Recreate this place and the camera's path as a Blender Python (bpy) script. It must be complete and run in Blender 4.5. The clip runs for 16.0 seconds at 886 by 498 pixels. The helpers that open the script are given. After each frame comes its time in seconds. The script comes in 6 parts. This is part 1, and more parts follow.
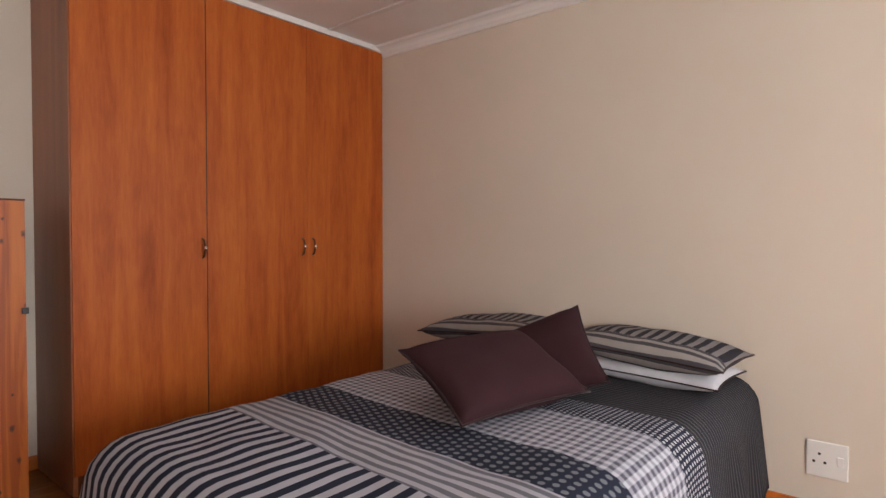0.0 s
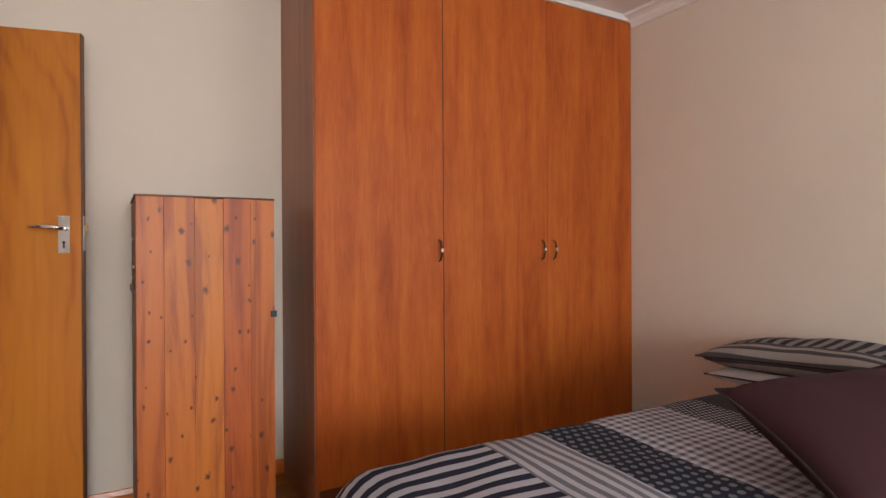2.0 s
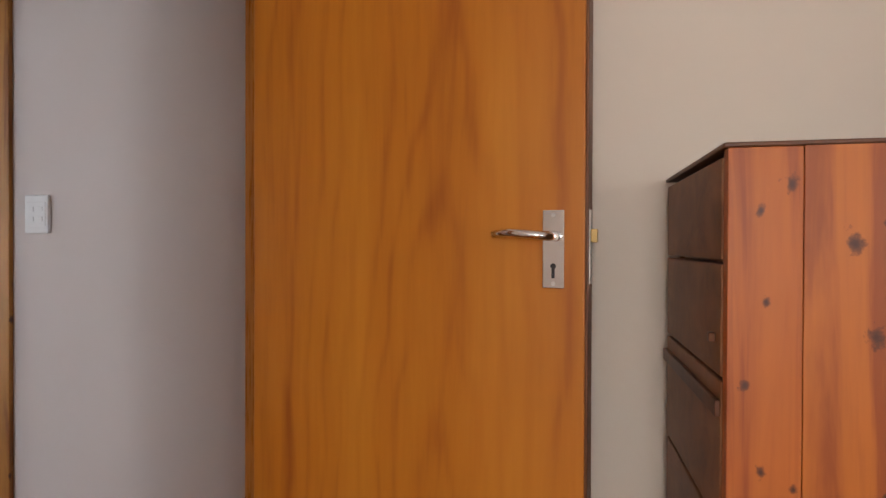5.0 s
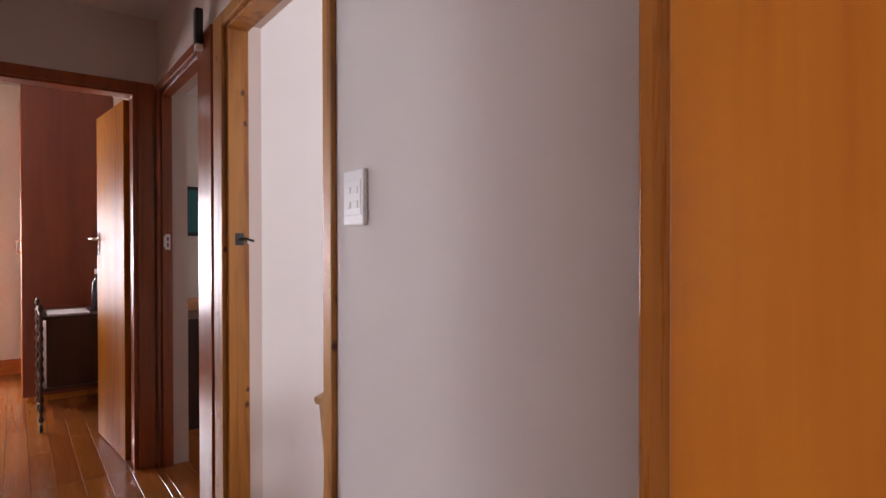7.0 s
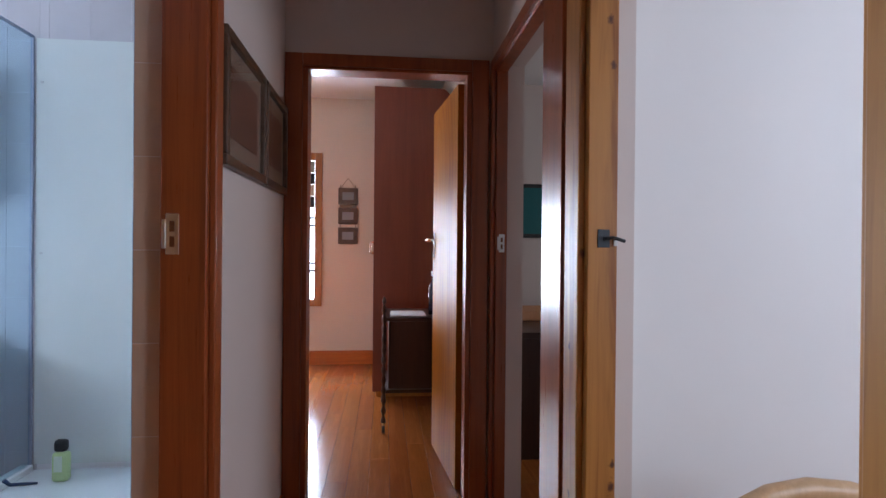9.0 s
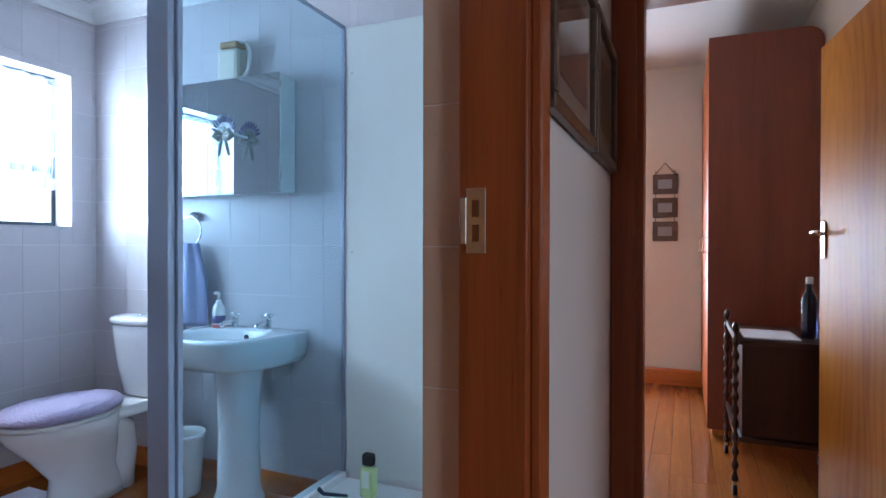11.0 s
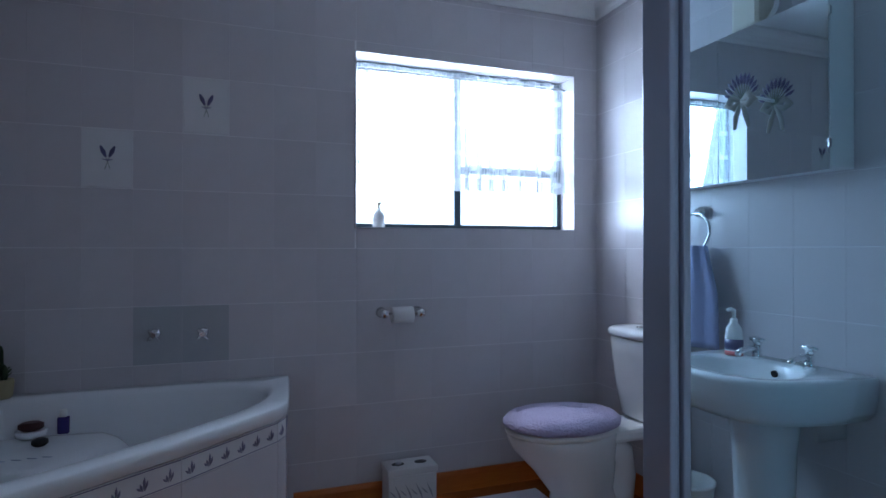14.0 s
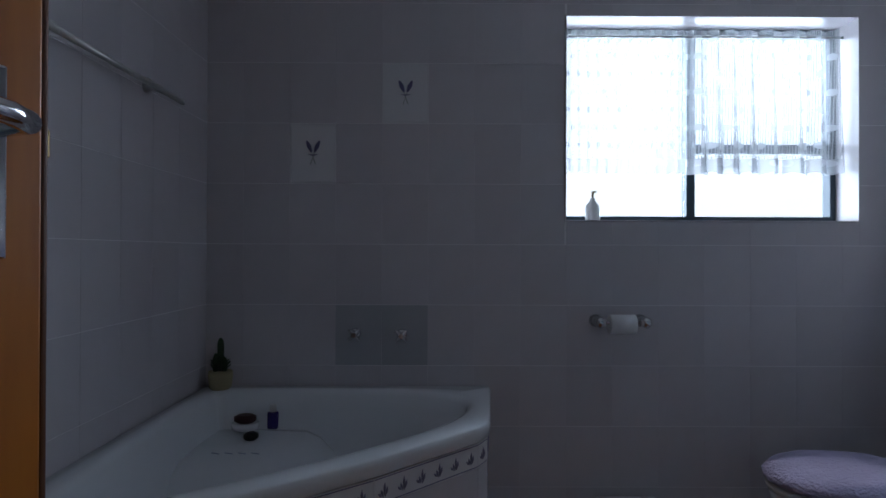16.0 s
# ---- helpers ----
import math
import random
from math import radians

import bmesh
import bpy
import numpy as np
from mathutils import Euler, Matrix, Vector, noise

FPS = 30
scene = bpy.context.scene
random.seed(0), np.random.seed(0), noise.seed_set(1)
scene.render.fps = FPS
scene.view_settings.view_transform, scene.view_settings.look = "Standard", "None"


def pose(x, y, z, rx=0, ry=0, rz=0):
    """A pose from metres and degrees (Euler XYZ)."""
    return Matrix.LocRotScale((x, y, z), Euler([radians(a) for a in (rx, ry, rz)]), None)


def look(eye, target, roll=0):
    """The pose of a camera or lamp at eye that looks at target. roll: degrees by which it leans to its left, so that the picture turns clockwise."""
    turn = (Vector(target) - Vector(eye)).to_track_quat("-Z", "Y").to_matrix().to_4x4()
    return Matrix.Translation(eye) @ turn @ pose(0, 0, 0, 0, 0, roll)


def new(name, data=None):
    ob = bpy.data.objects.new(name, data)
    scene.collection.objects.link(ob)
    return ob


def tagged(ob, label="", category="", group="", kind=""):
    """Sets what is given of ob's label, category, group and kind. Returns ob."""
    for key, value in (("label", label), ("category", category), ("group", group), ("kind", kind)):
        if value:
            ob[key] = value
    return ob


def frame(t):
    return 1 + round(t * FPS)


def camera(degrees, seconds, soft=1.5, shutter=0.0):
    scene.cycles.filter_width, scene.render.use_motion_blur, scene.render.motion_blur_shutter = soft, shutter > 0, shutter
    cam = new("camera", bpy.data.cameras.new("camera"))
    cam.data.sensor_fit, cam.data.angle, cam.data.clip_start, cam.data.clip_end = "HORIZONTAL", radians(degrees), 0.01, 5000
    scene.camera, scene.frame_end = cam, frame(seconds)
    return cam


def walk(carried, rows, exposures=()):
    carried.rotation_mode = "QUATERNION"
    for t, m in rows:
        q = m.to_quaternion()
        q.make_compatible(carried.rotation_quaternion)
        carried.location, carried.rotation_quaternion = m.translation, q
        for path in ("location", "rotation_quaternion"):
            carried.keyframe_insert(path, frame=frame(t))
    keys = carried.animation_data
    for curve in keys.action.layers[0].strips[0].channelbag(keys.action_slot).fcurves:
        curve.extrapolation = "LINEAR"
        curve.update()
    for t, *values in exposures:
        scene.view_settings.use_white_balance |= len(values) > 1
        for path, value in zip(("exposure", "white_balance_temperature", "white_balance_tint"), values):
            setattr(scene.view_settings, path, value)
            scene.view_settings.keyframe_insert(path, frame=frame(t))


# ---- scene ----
cam = camera(75.6, 16.0)
PATH = [
    (0, (1.157, 0.239, 1.213), (2.691, 1.521, 1.17), -0.0),
    (0.5, (1.165, 0.306, 1.202), (2.600, 1.699, 1.166), -0.0),
    (1, (1.193, 0.434, 1.189), (2.509, 1.940, 1.161), -0.1),
    (1.5, (1.236, 0.578, 1.173), (2.403, 2.202, 1.161), -0.3),
    (2, (1.306, 0.787, 1.167), (2.309, 2.517, 1.161), -0.3),
    (2.5, (1.377, 1.044, 1.178), (2.129, 2.897, 1.171), -0.1),
    (3, (1.374, 1.345, 1.158), (1.901, 3.274, 1.185), -0.3),
    (3.5, (1.361, 1.612, 1.191), (1.691, 3.585, 1.19), -0.1),
    (4, (1.298, 1.902, 1.217), (1.457, 3.895, 1.203), -0.1),
    (4.5, (1.258, 2.161, 1.224), (1.118, 4.156, 1.212), -0.2),
    (5, (1.159, 2.406, 1.234), (0.747, 4.363, 1.219), 0.2),
    (5.2, (1.127, 2.510, 1.233), (0.584, 4.435, 1.208), -0.0),
    (7.3, (0.512, 3.452, 1.224), (-1.19, 4.497, 1.212), 0.1),
    (7.5, (0.457, 3.473, 1.225), (-1.305, 4.419, 1.214), 0.2),
    (8, (0.233, 3.503, 1.233), (-1.652, 4.17, 1.22), 0.3),
    (8.5, (0.018, 3.518, 1.231), (-1.937, 3.938, 1.221), 0.4),
    (8.7, (-0.071, 3.527, 1.224), (-2.044, 3.859, 1.216), 0.5),
    (10.8, (-0.816, 3.313, 1.21), (-2.704, 2.653, 1.2), -0.1),
    (11, (-0.864, 3.284, 1.208), (-2.708, 2.509, 1.194), 0.1),
    (11.5, (-0.981, 3.187, 1.179), (-2.701, 2.168, 1.176), 0.1),
    (12, (-1.069, 3.076, 1.199), (-2.624, 1.819, 1.181), -0.3),
    (12.5, (-1.118, 3.01, 1.212), (-2.493, 1.557, 1.193), -0.3),
    (13, (-1.156, 2.938, 1.218), (-2.315, 1.308, 1.208), -0.2),
    (13.5, (-1.21, 2.884, 1.209), (-2.124, 1.105, 1.208), -0.0),
    (14, (-1.256, 2.838, 1.19), (-1.937, 0.957, 1.199), 0.0),
    (14.5, (-1.232, 2.753, 1.193), (-1.734, 0.817, 1.197), 0.1),
    (15, (-1.24, 2.658, 1.173), (-1.558, 0.683, 1.184), 0.1),
    (15.5, (-1.265, 2.568, 1.157), (-1.418, 0.574, 1.184), 0.1),
    (16, (-1.277, 2.485, 1.175), (-1.286, 0.485, 1.185), 0.2),
]
walk(cam, [(t, look(eye, target, roll)) for t, eye, target, roll in PATH],
     [(0, 0.28, 6450, 12), (1.5, 0.44, 6400, 11), (2.5, 0.66, 6450, 11), (4, 0.62, 6550, 12), (5.2, 0.42, 6700, 14), (7.3, 0.7, 6750, 24), (7.7, 0.5, 6650, 24), (8.1, 0.3, 6400, 21), (8.7, 0.42, 5750, 15), (11, 0.42, 5250, 6), (13, -0.45, 5200, 8), (14.5, -1.0, 5400, 10), (16, -1.65, 5800, 10)])

# ---- world and light ----
world = bpy.data.worlds.new("world")
scene.world = world
world.use_nodes = True
wn = world.node_tree
sky = wn.nodes.new("ShaderNodeTexSky")
sky.sky_type = "NISHITA"
sky.sun_disc = False
sky.sun_elevation = radians(50)
sky.sun_rotation = radians(20)
wn.links.new(sky.outputs[0], wn.nodes["Background"].inputs[0])
wn.nodes["Background"].inputs[1].default_value = 0.12

sun_data = bpy.data.lights.new("sun", "SUN")
sun_data.energy, sun_data.angle, sun_data.color = 2.5, radians(0.6), (1.0, 0.95, 0.86)
sun = new("sun", sun_data)
sun.matrix_world = look((0, 0, 8), (-0.25, 0.45, 7.1))


def area_lamp(name, eye, target, wide, high, watts, colour):
    data = bpy.data.lights.new(name, "AREA")
    data.shape, data.size, data.size_y, data.energy, data.color = "RECTANGLE", wide, high, watts, colour
    ob = new(name, data)
    ob.matrix_world = look(eye, target)
    return ob


# Both bedroom windows are unseen; these two lamps are placed to balance the room.
area_lamp("assumed_east_window_light", (4.30, -1.00, 1.48), (1.2, 1.2, 1.1), 1.6, 1.15, 34, (0.94, 0.97, 1.0))
area_lamp("assumed_south_window_light", (1.28, -2.87, 1.48), (2.4, 3.4, 1.25), 1.35, 1.15, 84, (0.98, 0.97, 0.95))
area_lamp("bathroom_window_light", (-2.38, -0.22, 1.74), (-2.3, 3.0, 1.0), 1.35, 1.0, 112, (0.80, 0.90, 1.0))
area_lamp("far_room_window_light", (-6.40, 2.41, 1.3), (-3.0, 2.8, 0.9), 0.75, 1.3, 105, (0.95, 0.97, 1.0))
# Fill lamps added in the two rooms off the passage; no window is built there.
area_lamp("side_room_fill_light", (0.15, 6.1, 1.6), (-1.2, 4.2, 1.1), 1.2, 1.1, 34, (0.92, 0.96, 1.0))
area_lamp("study_fill_light", (-3.0, 6.1, 1.6), (-3.0, 4.0, 1.2), 1.0, 1.1, 6, (1.0, 0.95, 0.9))


# ---- node helpers ----
def material(name, colour=(0.8, 0.8, 0.8), rough=0.5, metal=0.0, spec=0.5):
    m = bpy.data.materials.new(name)
    m.use_nodes = True
    b = m.node_tree.nodes["Principled BSDF"]
    b.inputs["Base Color"].default_value = (*colour, 1)
    b.inputs["Roughness"].default_value = rough
    b.inputs["Metallic"].default_value = metal
    b.inputs["Specular IOR Level"].default_value = spec
    return m


def node(m, kind, **inputs):
    n = m.node_tree.nodes.new(kind)
    for key, value in inputs.items():
        sock = n.inputs[key.replace("_", " ")]
        if isinstance(value, bpy.types.NodeSocket):
            m.node_tree.links.new(value, sock)
        else:
            sock.default_value = value
    return n


def calc(m, op, a, b=0.0, c=0.0):
    n = m.node_tree.nodes.new("ShaderNodeMath")
    n.operation = op
    for i, v in enumerate((a, b, c)):
        if isinstance(v, bpy.types.NodeSocket):
            m.node_tree.links.new(v, n.inputs[i])
        else:
            n.inputs[i].default_value = v
    return n.outputs[0]


def coords(m, which="Object", scale=(1, 1, 1)):
    tc = m.node_tree.nodes.new("ShaderNodeTexCoord")
    mp = m.node_tree.nodes.new("ShaderNodeMapping")
    mp.inputs["Scale"].default_value = scale
    m.node_tree.links.new(tc.outputs[which], mp.inputs["Vector"])
    return mp.outputs[0]


def noise_fac(m, vec, scale, detail=4.0, rough=0.55, distort=0.0):
    n = node(m, "ShaderNodeTexNoise", Vector=vec, Scale=scale, Detail=detail, Roughness=rough, Distortion=distort)
    return n.outputs["Fac"]


def ramp(m, fac, stops):
    r = m.node_tree.nodes.new("ShaderNodeValToRGB")
    r.color_ramp.elements[0].position, r.color_ramp.elements[0].color = stops[0][0], (*stops[0][1], 1)
    r.color_ramp.elements[1].position, r.color_ramp.elements[1].color = stops[-1][0], (*stops[-1][1], 1)
    for pos, col in stops[1:-1]:
        e = r.color_ramp.elements.new(pos)
        e.color = (*col, 1)
    m.node_tree.links.new(fac, r.inputs[0])
    return r.outputs[0]


def mix(m, fac, a, b, blend="MIX"):
    n = m.node_tree.nodes.new("ShaderNodeMix")
    n.data_type, n.blend_type = "RGBA", blend
    for sock, v in ((n.inputs[0], fac), (n.inputs[6], a), (n.inputs[7], b)):
        if isinstance(v, bpy.types.NodeSocket):
            m.node_tree.links.new(v, sock)
        else:
            sock.default_value = v if isinstance(v, float) else (*v, 1)
    return n.outputs[2]


def finish(m, colour=None, rough=None, height=None, strength=0.2, distance=0.002):
    b = m.node_tree.nodes["Principled BSDF"]
    link = m.node_tree.links.new
    if colour is not None:
        link(colour, b.inputs["Base Color"])
    if rough is not None:
        link(rough, b.inputs["Roughness"])
    if height is not None:
        bump = node(m, "ShaderNodeBump", Strength=strength, Distance=distance, Height=height)
        link(bump.outputs[0], b.inputs["Normal"])
    return m


# ---- materials ----
def paint(name, colour, rough=0.75):
    m = material(name, colour, rough, spec=0.3)
    v = coords(m)
    blotch = noise_fac(m, v, 1.3, 3)
    grain = noise_fac(m, v, 90, 3)
    dark = tuple(c * 0.93 for c in colour)
    return finish(m, mix(m, blotch, dark, tuple(min(1, c * 1.05) for c in colour)), None, grain, 0.12, 0.001)


def wood(name, light, mid, dark, stretch=(9, 9, 0.7), rough=0.35, rings=0.0, per_object=0.0, spec=0.5, mottle=0.0, cathedral=0.0):
    m = material(name, mid, rough, spec=spec)
    v = coords(m, "Object", stretch)
    if per_object:
        info = m.node_tree.nodes.new("ShaderNodeObjectInfo")
        shift = calc(m, "MULTIPLY", info.outputs["Random"], 40.0)
        vec = m.node_tree.nodes.new("ShaderNodeVectorMath")
        vec.operation = "ADD"
        m.node_tree.links.new(v, vec.inputs[0])
        comb = node(m, "ShaderNodeCombineXYZ", X=shift, Y=shift, Z=shift)
        m.node_tree.links.new(comb.outputs[0], vec.inputs[1])
        v = vec.outputs[0]
    broad = noise_fac(m, v, 1.0, 5, 0.6, 0.6)
    fine = noise_fac(m, coords(m, "Object", tuple(s * 9 for s in stretch)), 1.0, 3, 0.6)
    fac = calc(m, "ADD", calc(m, "MULTIPLY", broad, 0.75), calc(m, "MULTIPLY", fine, 0.25))
    if rings:
        line = calc(m, "SINE", calc(m, "MULTIPLY", broad, rings))
        fac = calc(m, "ADD", calc(m, "MULTIPLY", fac, 0.72), calc(m, "MULTIPLY", line, 0.14))
        fac = calc(m, "ADD", fac, 0.13)
    if mottle:
        patch = noise_fac(m, coords(m, "Object", (16, 16, 5)), 1.0, 4, 0.65, 0.4)
        fac = calc(m, "ADD", fac, calc(m, "MULTIPLY", calc(m, "SUBTRACT", patch, 0.5), mottle))
    if cathedral:
        at = node(m, "ShaderNodeSeparateXYZ", Vector=coords(m, "Object"))
        drift = calc(m, "MULTIPLY", noise_fac(m, coords(m, "Object", (3.0, 3.0, 0.9)), 1.0, 3, 0.5), 0.9)
        du = calc(m, "MULTIPLY", calc(m, "SUBTRACT", at.outputs[0], 0.52), 3.4)
        dv = calc(m, "MULTIPLY", calc(m, "SUBTRACT", at.outputs[2], 0.62), 0.62)
        far = calc(m, "SQRT", calc(m, "ADD", calc(m, "MULTIPLY", du, du), calc(m, "MULTIPLY", dv, dv)))
        ring = calc(m, "SINE", calc(m, "MULTIPLY", calc(m, "ADD", far, drift), 34.0))
        ring = calc(m, "POWER", calc(m, "ADD", calc(m, "MULTIPLY", ring, 0.5), 0.5), 3.0)
        fac = calc(m, "SUBTRACT", fac, calc(m, "MULTIPLY", ring, cathedral))
    col = ramp(m, fac, [(0.30, dark), (0.48, mid), (0.70, light)])
    if per_object:
        tone = calc(m, "ADD", calc(m, "MULTIPLY", info.outputs["Random"], per_object), 1.0 - per_object / 2)
        n = node(m, "ShaderNodeHueSaturation", Color=col, Value=tone, Hue=calc(m, "ADD", calc(m, "MULTIPLY", info.outputs["Random"], per_object * 0.06), 0.5 - per_object * 0.04))
        col = n.outputs[0]
    gloss = calc(m, "ADD", calc(m, "MULTIPLY", fine, 0.15), rough - 0.07)
    return finish(m, col, gloss, fine, 0.10, 0.001)


def pine(name, light, dark, per_object=0.25, few=0.35):
    m = wood(name, light, tuple(0.55 * a + 0.45 * b for a, b in zip(light, dark)), dark, (14, 14, 0.9), 0.45, 14.0, per_object)
    b = m.node_tree.nodes["Principled BSDF"]
    base = b.inputs["Base Color"].links[0].from_socket
    xyz = node(m, "ShaderNodeSeparateXYZ", Vector=coords(m, "Object"))
    flat = node(m, "ShaderNodeCombineXYZ", X=calc(m, "MULTIPLY", calc(m, "ADD", xyz.outputs[0], xyz.outputs[1]), 12.0), Y=calc(m, "MULTIPLY", xyz.outputs[2], 8.0), Z=0.0)
    vor = m.node_tree.nodes.new("ShaderNodeTexVoronoi")
    vor.voronoi_dimensions = "2D"
    vor.inputs["Scale"].default_value = 1.0
    m.node_tree.links.new(flat.outputs[0], vor.inputs["Vector"])
    pick = node(m, "ShaderNodeSeparateColor", Color=vor.outputs["Color"])
    size = calc(m, "MULTIPLY", calc(m, "GREATER_THAN", pick.outputs[0], few), calc(m, "ADD", calc(m, "MULTIPLY", pick.outputs[1], 0.10), 0.045))
    wobble = calc(m, "ADD", calc(m, "MULTIPLY", noise_fac(m, coords(m), 75, 4, 0.7), 2.6), -0.35)
    near = calc(m, "DIVIDE", calc(m, "MULTIPLY", vor.outputs["Distance"], wobble), calc(m, "MAXIMUM", size, 0.001))
    knot = calc(m, "SUBTRACT", 1.0, calc(m, "MINIMUM", calc(m, "POWER", near, 2.2), 1.0))
    m.node_tree.links.new(mix(m, knot, base, (0.075, 0.020, 0.010)), b.inputs["Base Color"])
    return m


CREAM = paint("cream_wall_paint", (0.71, 0.635, 0.545))
HALL_PAINT = paint("pale_wall_paint", (0.68, 0.605, 0.565))
ROOM_WHITE = paint("white_wall_paint", (0.80, 0.79, 0.78))
CEILING = paint("white_ceiling_paint", (0.80, 0.79, 0.78), 0.85)
SEAM = paint("ceiling_strip_paint", (0.74, 0.73, 0.72), 0.85)
LAMINATE = wood("cherry_laminate", (0.52, 0.140, 0.023), (0.41, 0.092, 0.014), (0.29, 0.053, 0.009), (11, 11, 1.0), 0.48, spec=0.3, mottle=0.30)
LAMINATE_EDGE = material("dark_laminate_edge", (0.13, 0.035, 0.015), 0.4)
# Browner copy of the front laminate: the side's shade is put into the colour.
LAMINATE_SHADED = wood("shaded_laminate_side", (0.40, 0.16, 0.085), (0.32, 0.115, 0.055), (0.24, 0.08, 0.036), (8, 8, 0.6), 0.4)
VENEER = wood("golden_door_veneer", (0.55, 0.205, 0.020), (0.47, 0.155, 0.013), (0.31, 0.080, 0.008), (5.0, 5.0, 0.40), 0.36, cathedral=0.09)
VENEER_GLOSS = wood("glossy_door_veneer", (0.50, 0.215, 0.030), (0.42, 0.155, 0.019), (0.28, 0.082, 0.010), (3.2, 3.2, 0.42), 0.42, spec=0.035, cathedral=0.08)
VENEER_EDGE = wood("dark_door_edge", (0.17, 0.06, 0.018), (0.12, 0.04, 0.012), (0.07, 0.022, 0.008), (20, 20, 1), 0.45)
FRAME_ORANGE = wood("varnished_orange_frame", (0.47, 0.19, 0.035), (0.38, 0.135, 0.022), (0.25, 0.075, 0.012), (22, 22, 0.9), 0.28)
FRAME_RED = wood("varnished_redwood_frame", (0.34, 0.085, 0.020), (0.26, 0.060, 0.014), (0.16, 0.033, 0.009), (22, 22, 0.8), 0.30)
PINE_FRAME = pine("knotty_pine_frame", (0.46, 0.20, 0.036), (0.25, 0.085, 0.014), 0.05, 0.78)
PINE_BOARD = pine("knotty_pine_board", (0.50, 0.140, 0.018), (0.30, 0.066, 0.010), 0.30, 0.2)
CHEST_WOOD = wood("worn_pine_drawer", (0.33, 0.15, 0.055), (0.24, 0.095, 0.033), (0.14, 0.05, 0.018), (2, 12, 12), 0.5)
FLOOR_WOOD = wood("varnished_floorboard", (0.42, 0.16, 0.036), (0.34, 0.115, 0.024), (0.23, 0.068, 0.013), (0.8, 14, 14), 0.17, 8.0, 0.14)
FLOOR_BED = material("floor_gap", (0.05, 0.02, 0.01), 0.7)
SKIRT = wood("orange_skirting", (0.58, 0.17, 0.022), (0.48, 0.125, 0.015), (0.34, 0.078, 0.010), (1, 1, 14), 0.3)
DARK_WOOD = wood("dark_trolley_wood", (0.06, 0.022, 0.014), (0.040, 0.014, 0.009), (0.022, 0.008, 0.005), (12, 12, 1), 0.3)
MAHOGANY = wood("mahogany_wardrobe_side", (0.20, 0.048, 0.020), (0.16, 0.034, 0.014), (0.11, 0.022, 0.009), (9, 9, 0.6), 0.42)
CHROME = material("chrome", (0.78, 0.79, 0.80), 0.10, 1.0)
STEEL = material("brushed_steel", (0.62, 0.62, 0.60), 0.32, 1.0)
BRASS = material("aged_brass", (0.45, 0.32, 0.14), 0.35, 1.0)
BRONZE = material("dark_bronze", (0.14, 0.055, 0.025), 0.35, 0.6)
BLACK = material("black_plastic", (0.012, 0.012, 0.014), 0.45)
IRON = material("dark_iron", (0.05, 0.055, 0.06), 0.5, 0.7)
WHITE_PLASTIC = material("white_plastic", (0.80, 0.80, 0.78), 0.35)
CERAMIC = material("white_ceramic", (0.84, 0.85, 0.86), 0.10)
ACRYLIC = material("white_bath_acrylic", (0.82, 0.84, 0.86), 0.16)
SHOWER_WALL = paint("white_shower_lining", (0.73, 0.755, 0.725), 0.22)
MIRROR = material("mirror_glass", (0.86, 0.90, 0.92), 0.015, 1.0)
FRAME_ALU = material("blue_grey_shower_frame", (0.36, 0.41, 0.52), 0.30, 0.55)
WINDOW_METAL = material("dark_window_metal", (0.03, 0.045, 0.06), 0.4, 0.3)
GROUT = material("pale_grout", (0.80, 0.78, 0.79), 0.8)


def tile_glaze(name, colour):
    m = material(name, colour, 0.13, spec=0.4)
    v = coords(m, "Object", (1, 1, 1))
    blotch = noise_fac(m, v, 7.0, 4, 0.6)
    info = m.node_tree.nodes.new("ShaderNodeObjectInfo")
    col = mix(m, blotch, tuple(c * 0.92 for c in colour), tuple(min(0.95, c * 1.04) for c in colour))
    tone = calc(m, "ADD", calc(m, "MULTIPLY", info.outputs["Random"], 0.06), 0.97)
    col = node(m, "ShaderNodeHueSaturation", Color=col, Value=tone).outputs[0]
    return finish(m, col, calc(m, "ADD", calc(m, "MULTIPLY", blotch, 0.12), 0.14), noise_fac(m, v, 16, 2), 0.05, 0.003)


TILE = tile_glaze("glazed_white_tile", (0.62, 0.588, 0.612))
TILE_GREY = tile_glaze("glazed_grey_tile", (0.47, 0.475, 0.50))
TILE_BEIGE = tile_glaze("glazed_beige_tile", (0.56, 0.41, 0.30))
TILE_DECOR = tile_glaze("decor_tile", (0.74, 0.73, 0.74))
BORDER_PRINT = material("faded_border_print", (0.22, 0.21, 0.30), 0.3)
LAVENDER = material("lavender_print", (0.10, 0.09, 0.20), 0.3)
STEM = material("stem_print", (0.16, 0.20, 0.14), 0.3)


def cloth(name, colour, rough=0.9, weave=900.0):
    m = material(name, colour, rough, spec=0.15)
    v = coords(m)
    b = m.node_tree.nodes["Principled BSDF"]
    b.inputs["Sheen Weight"].default_value = 0.15
    blotch = noise_fac(m, v, 9, 3)
    return finish(m, mix(m, blotch, tuple(c * 0.85 for c in colour), tuple(min(1, c * 1.1) for c in colour)), None, noise_fac(m, v, weave / 3, 2), 0.25, 0.001)


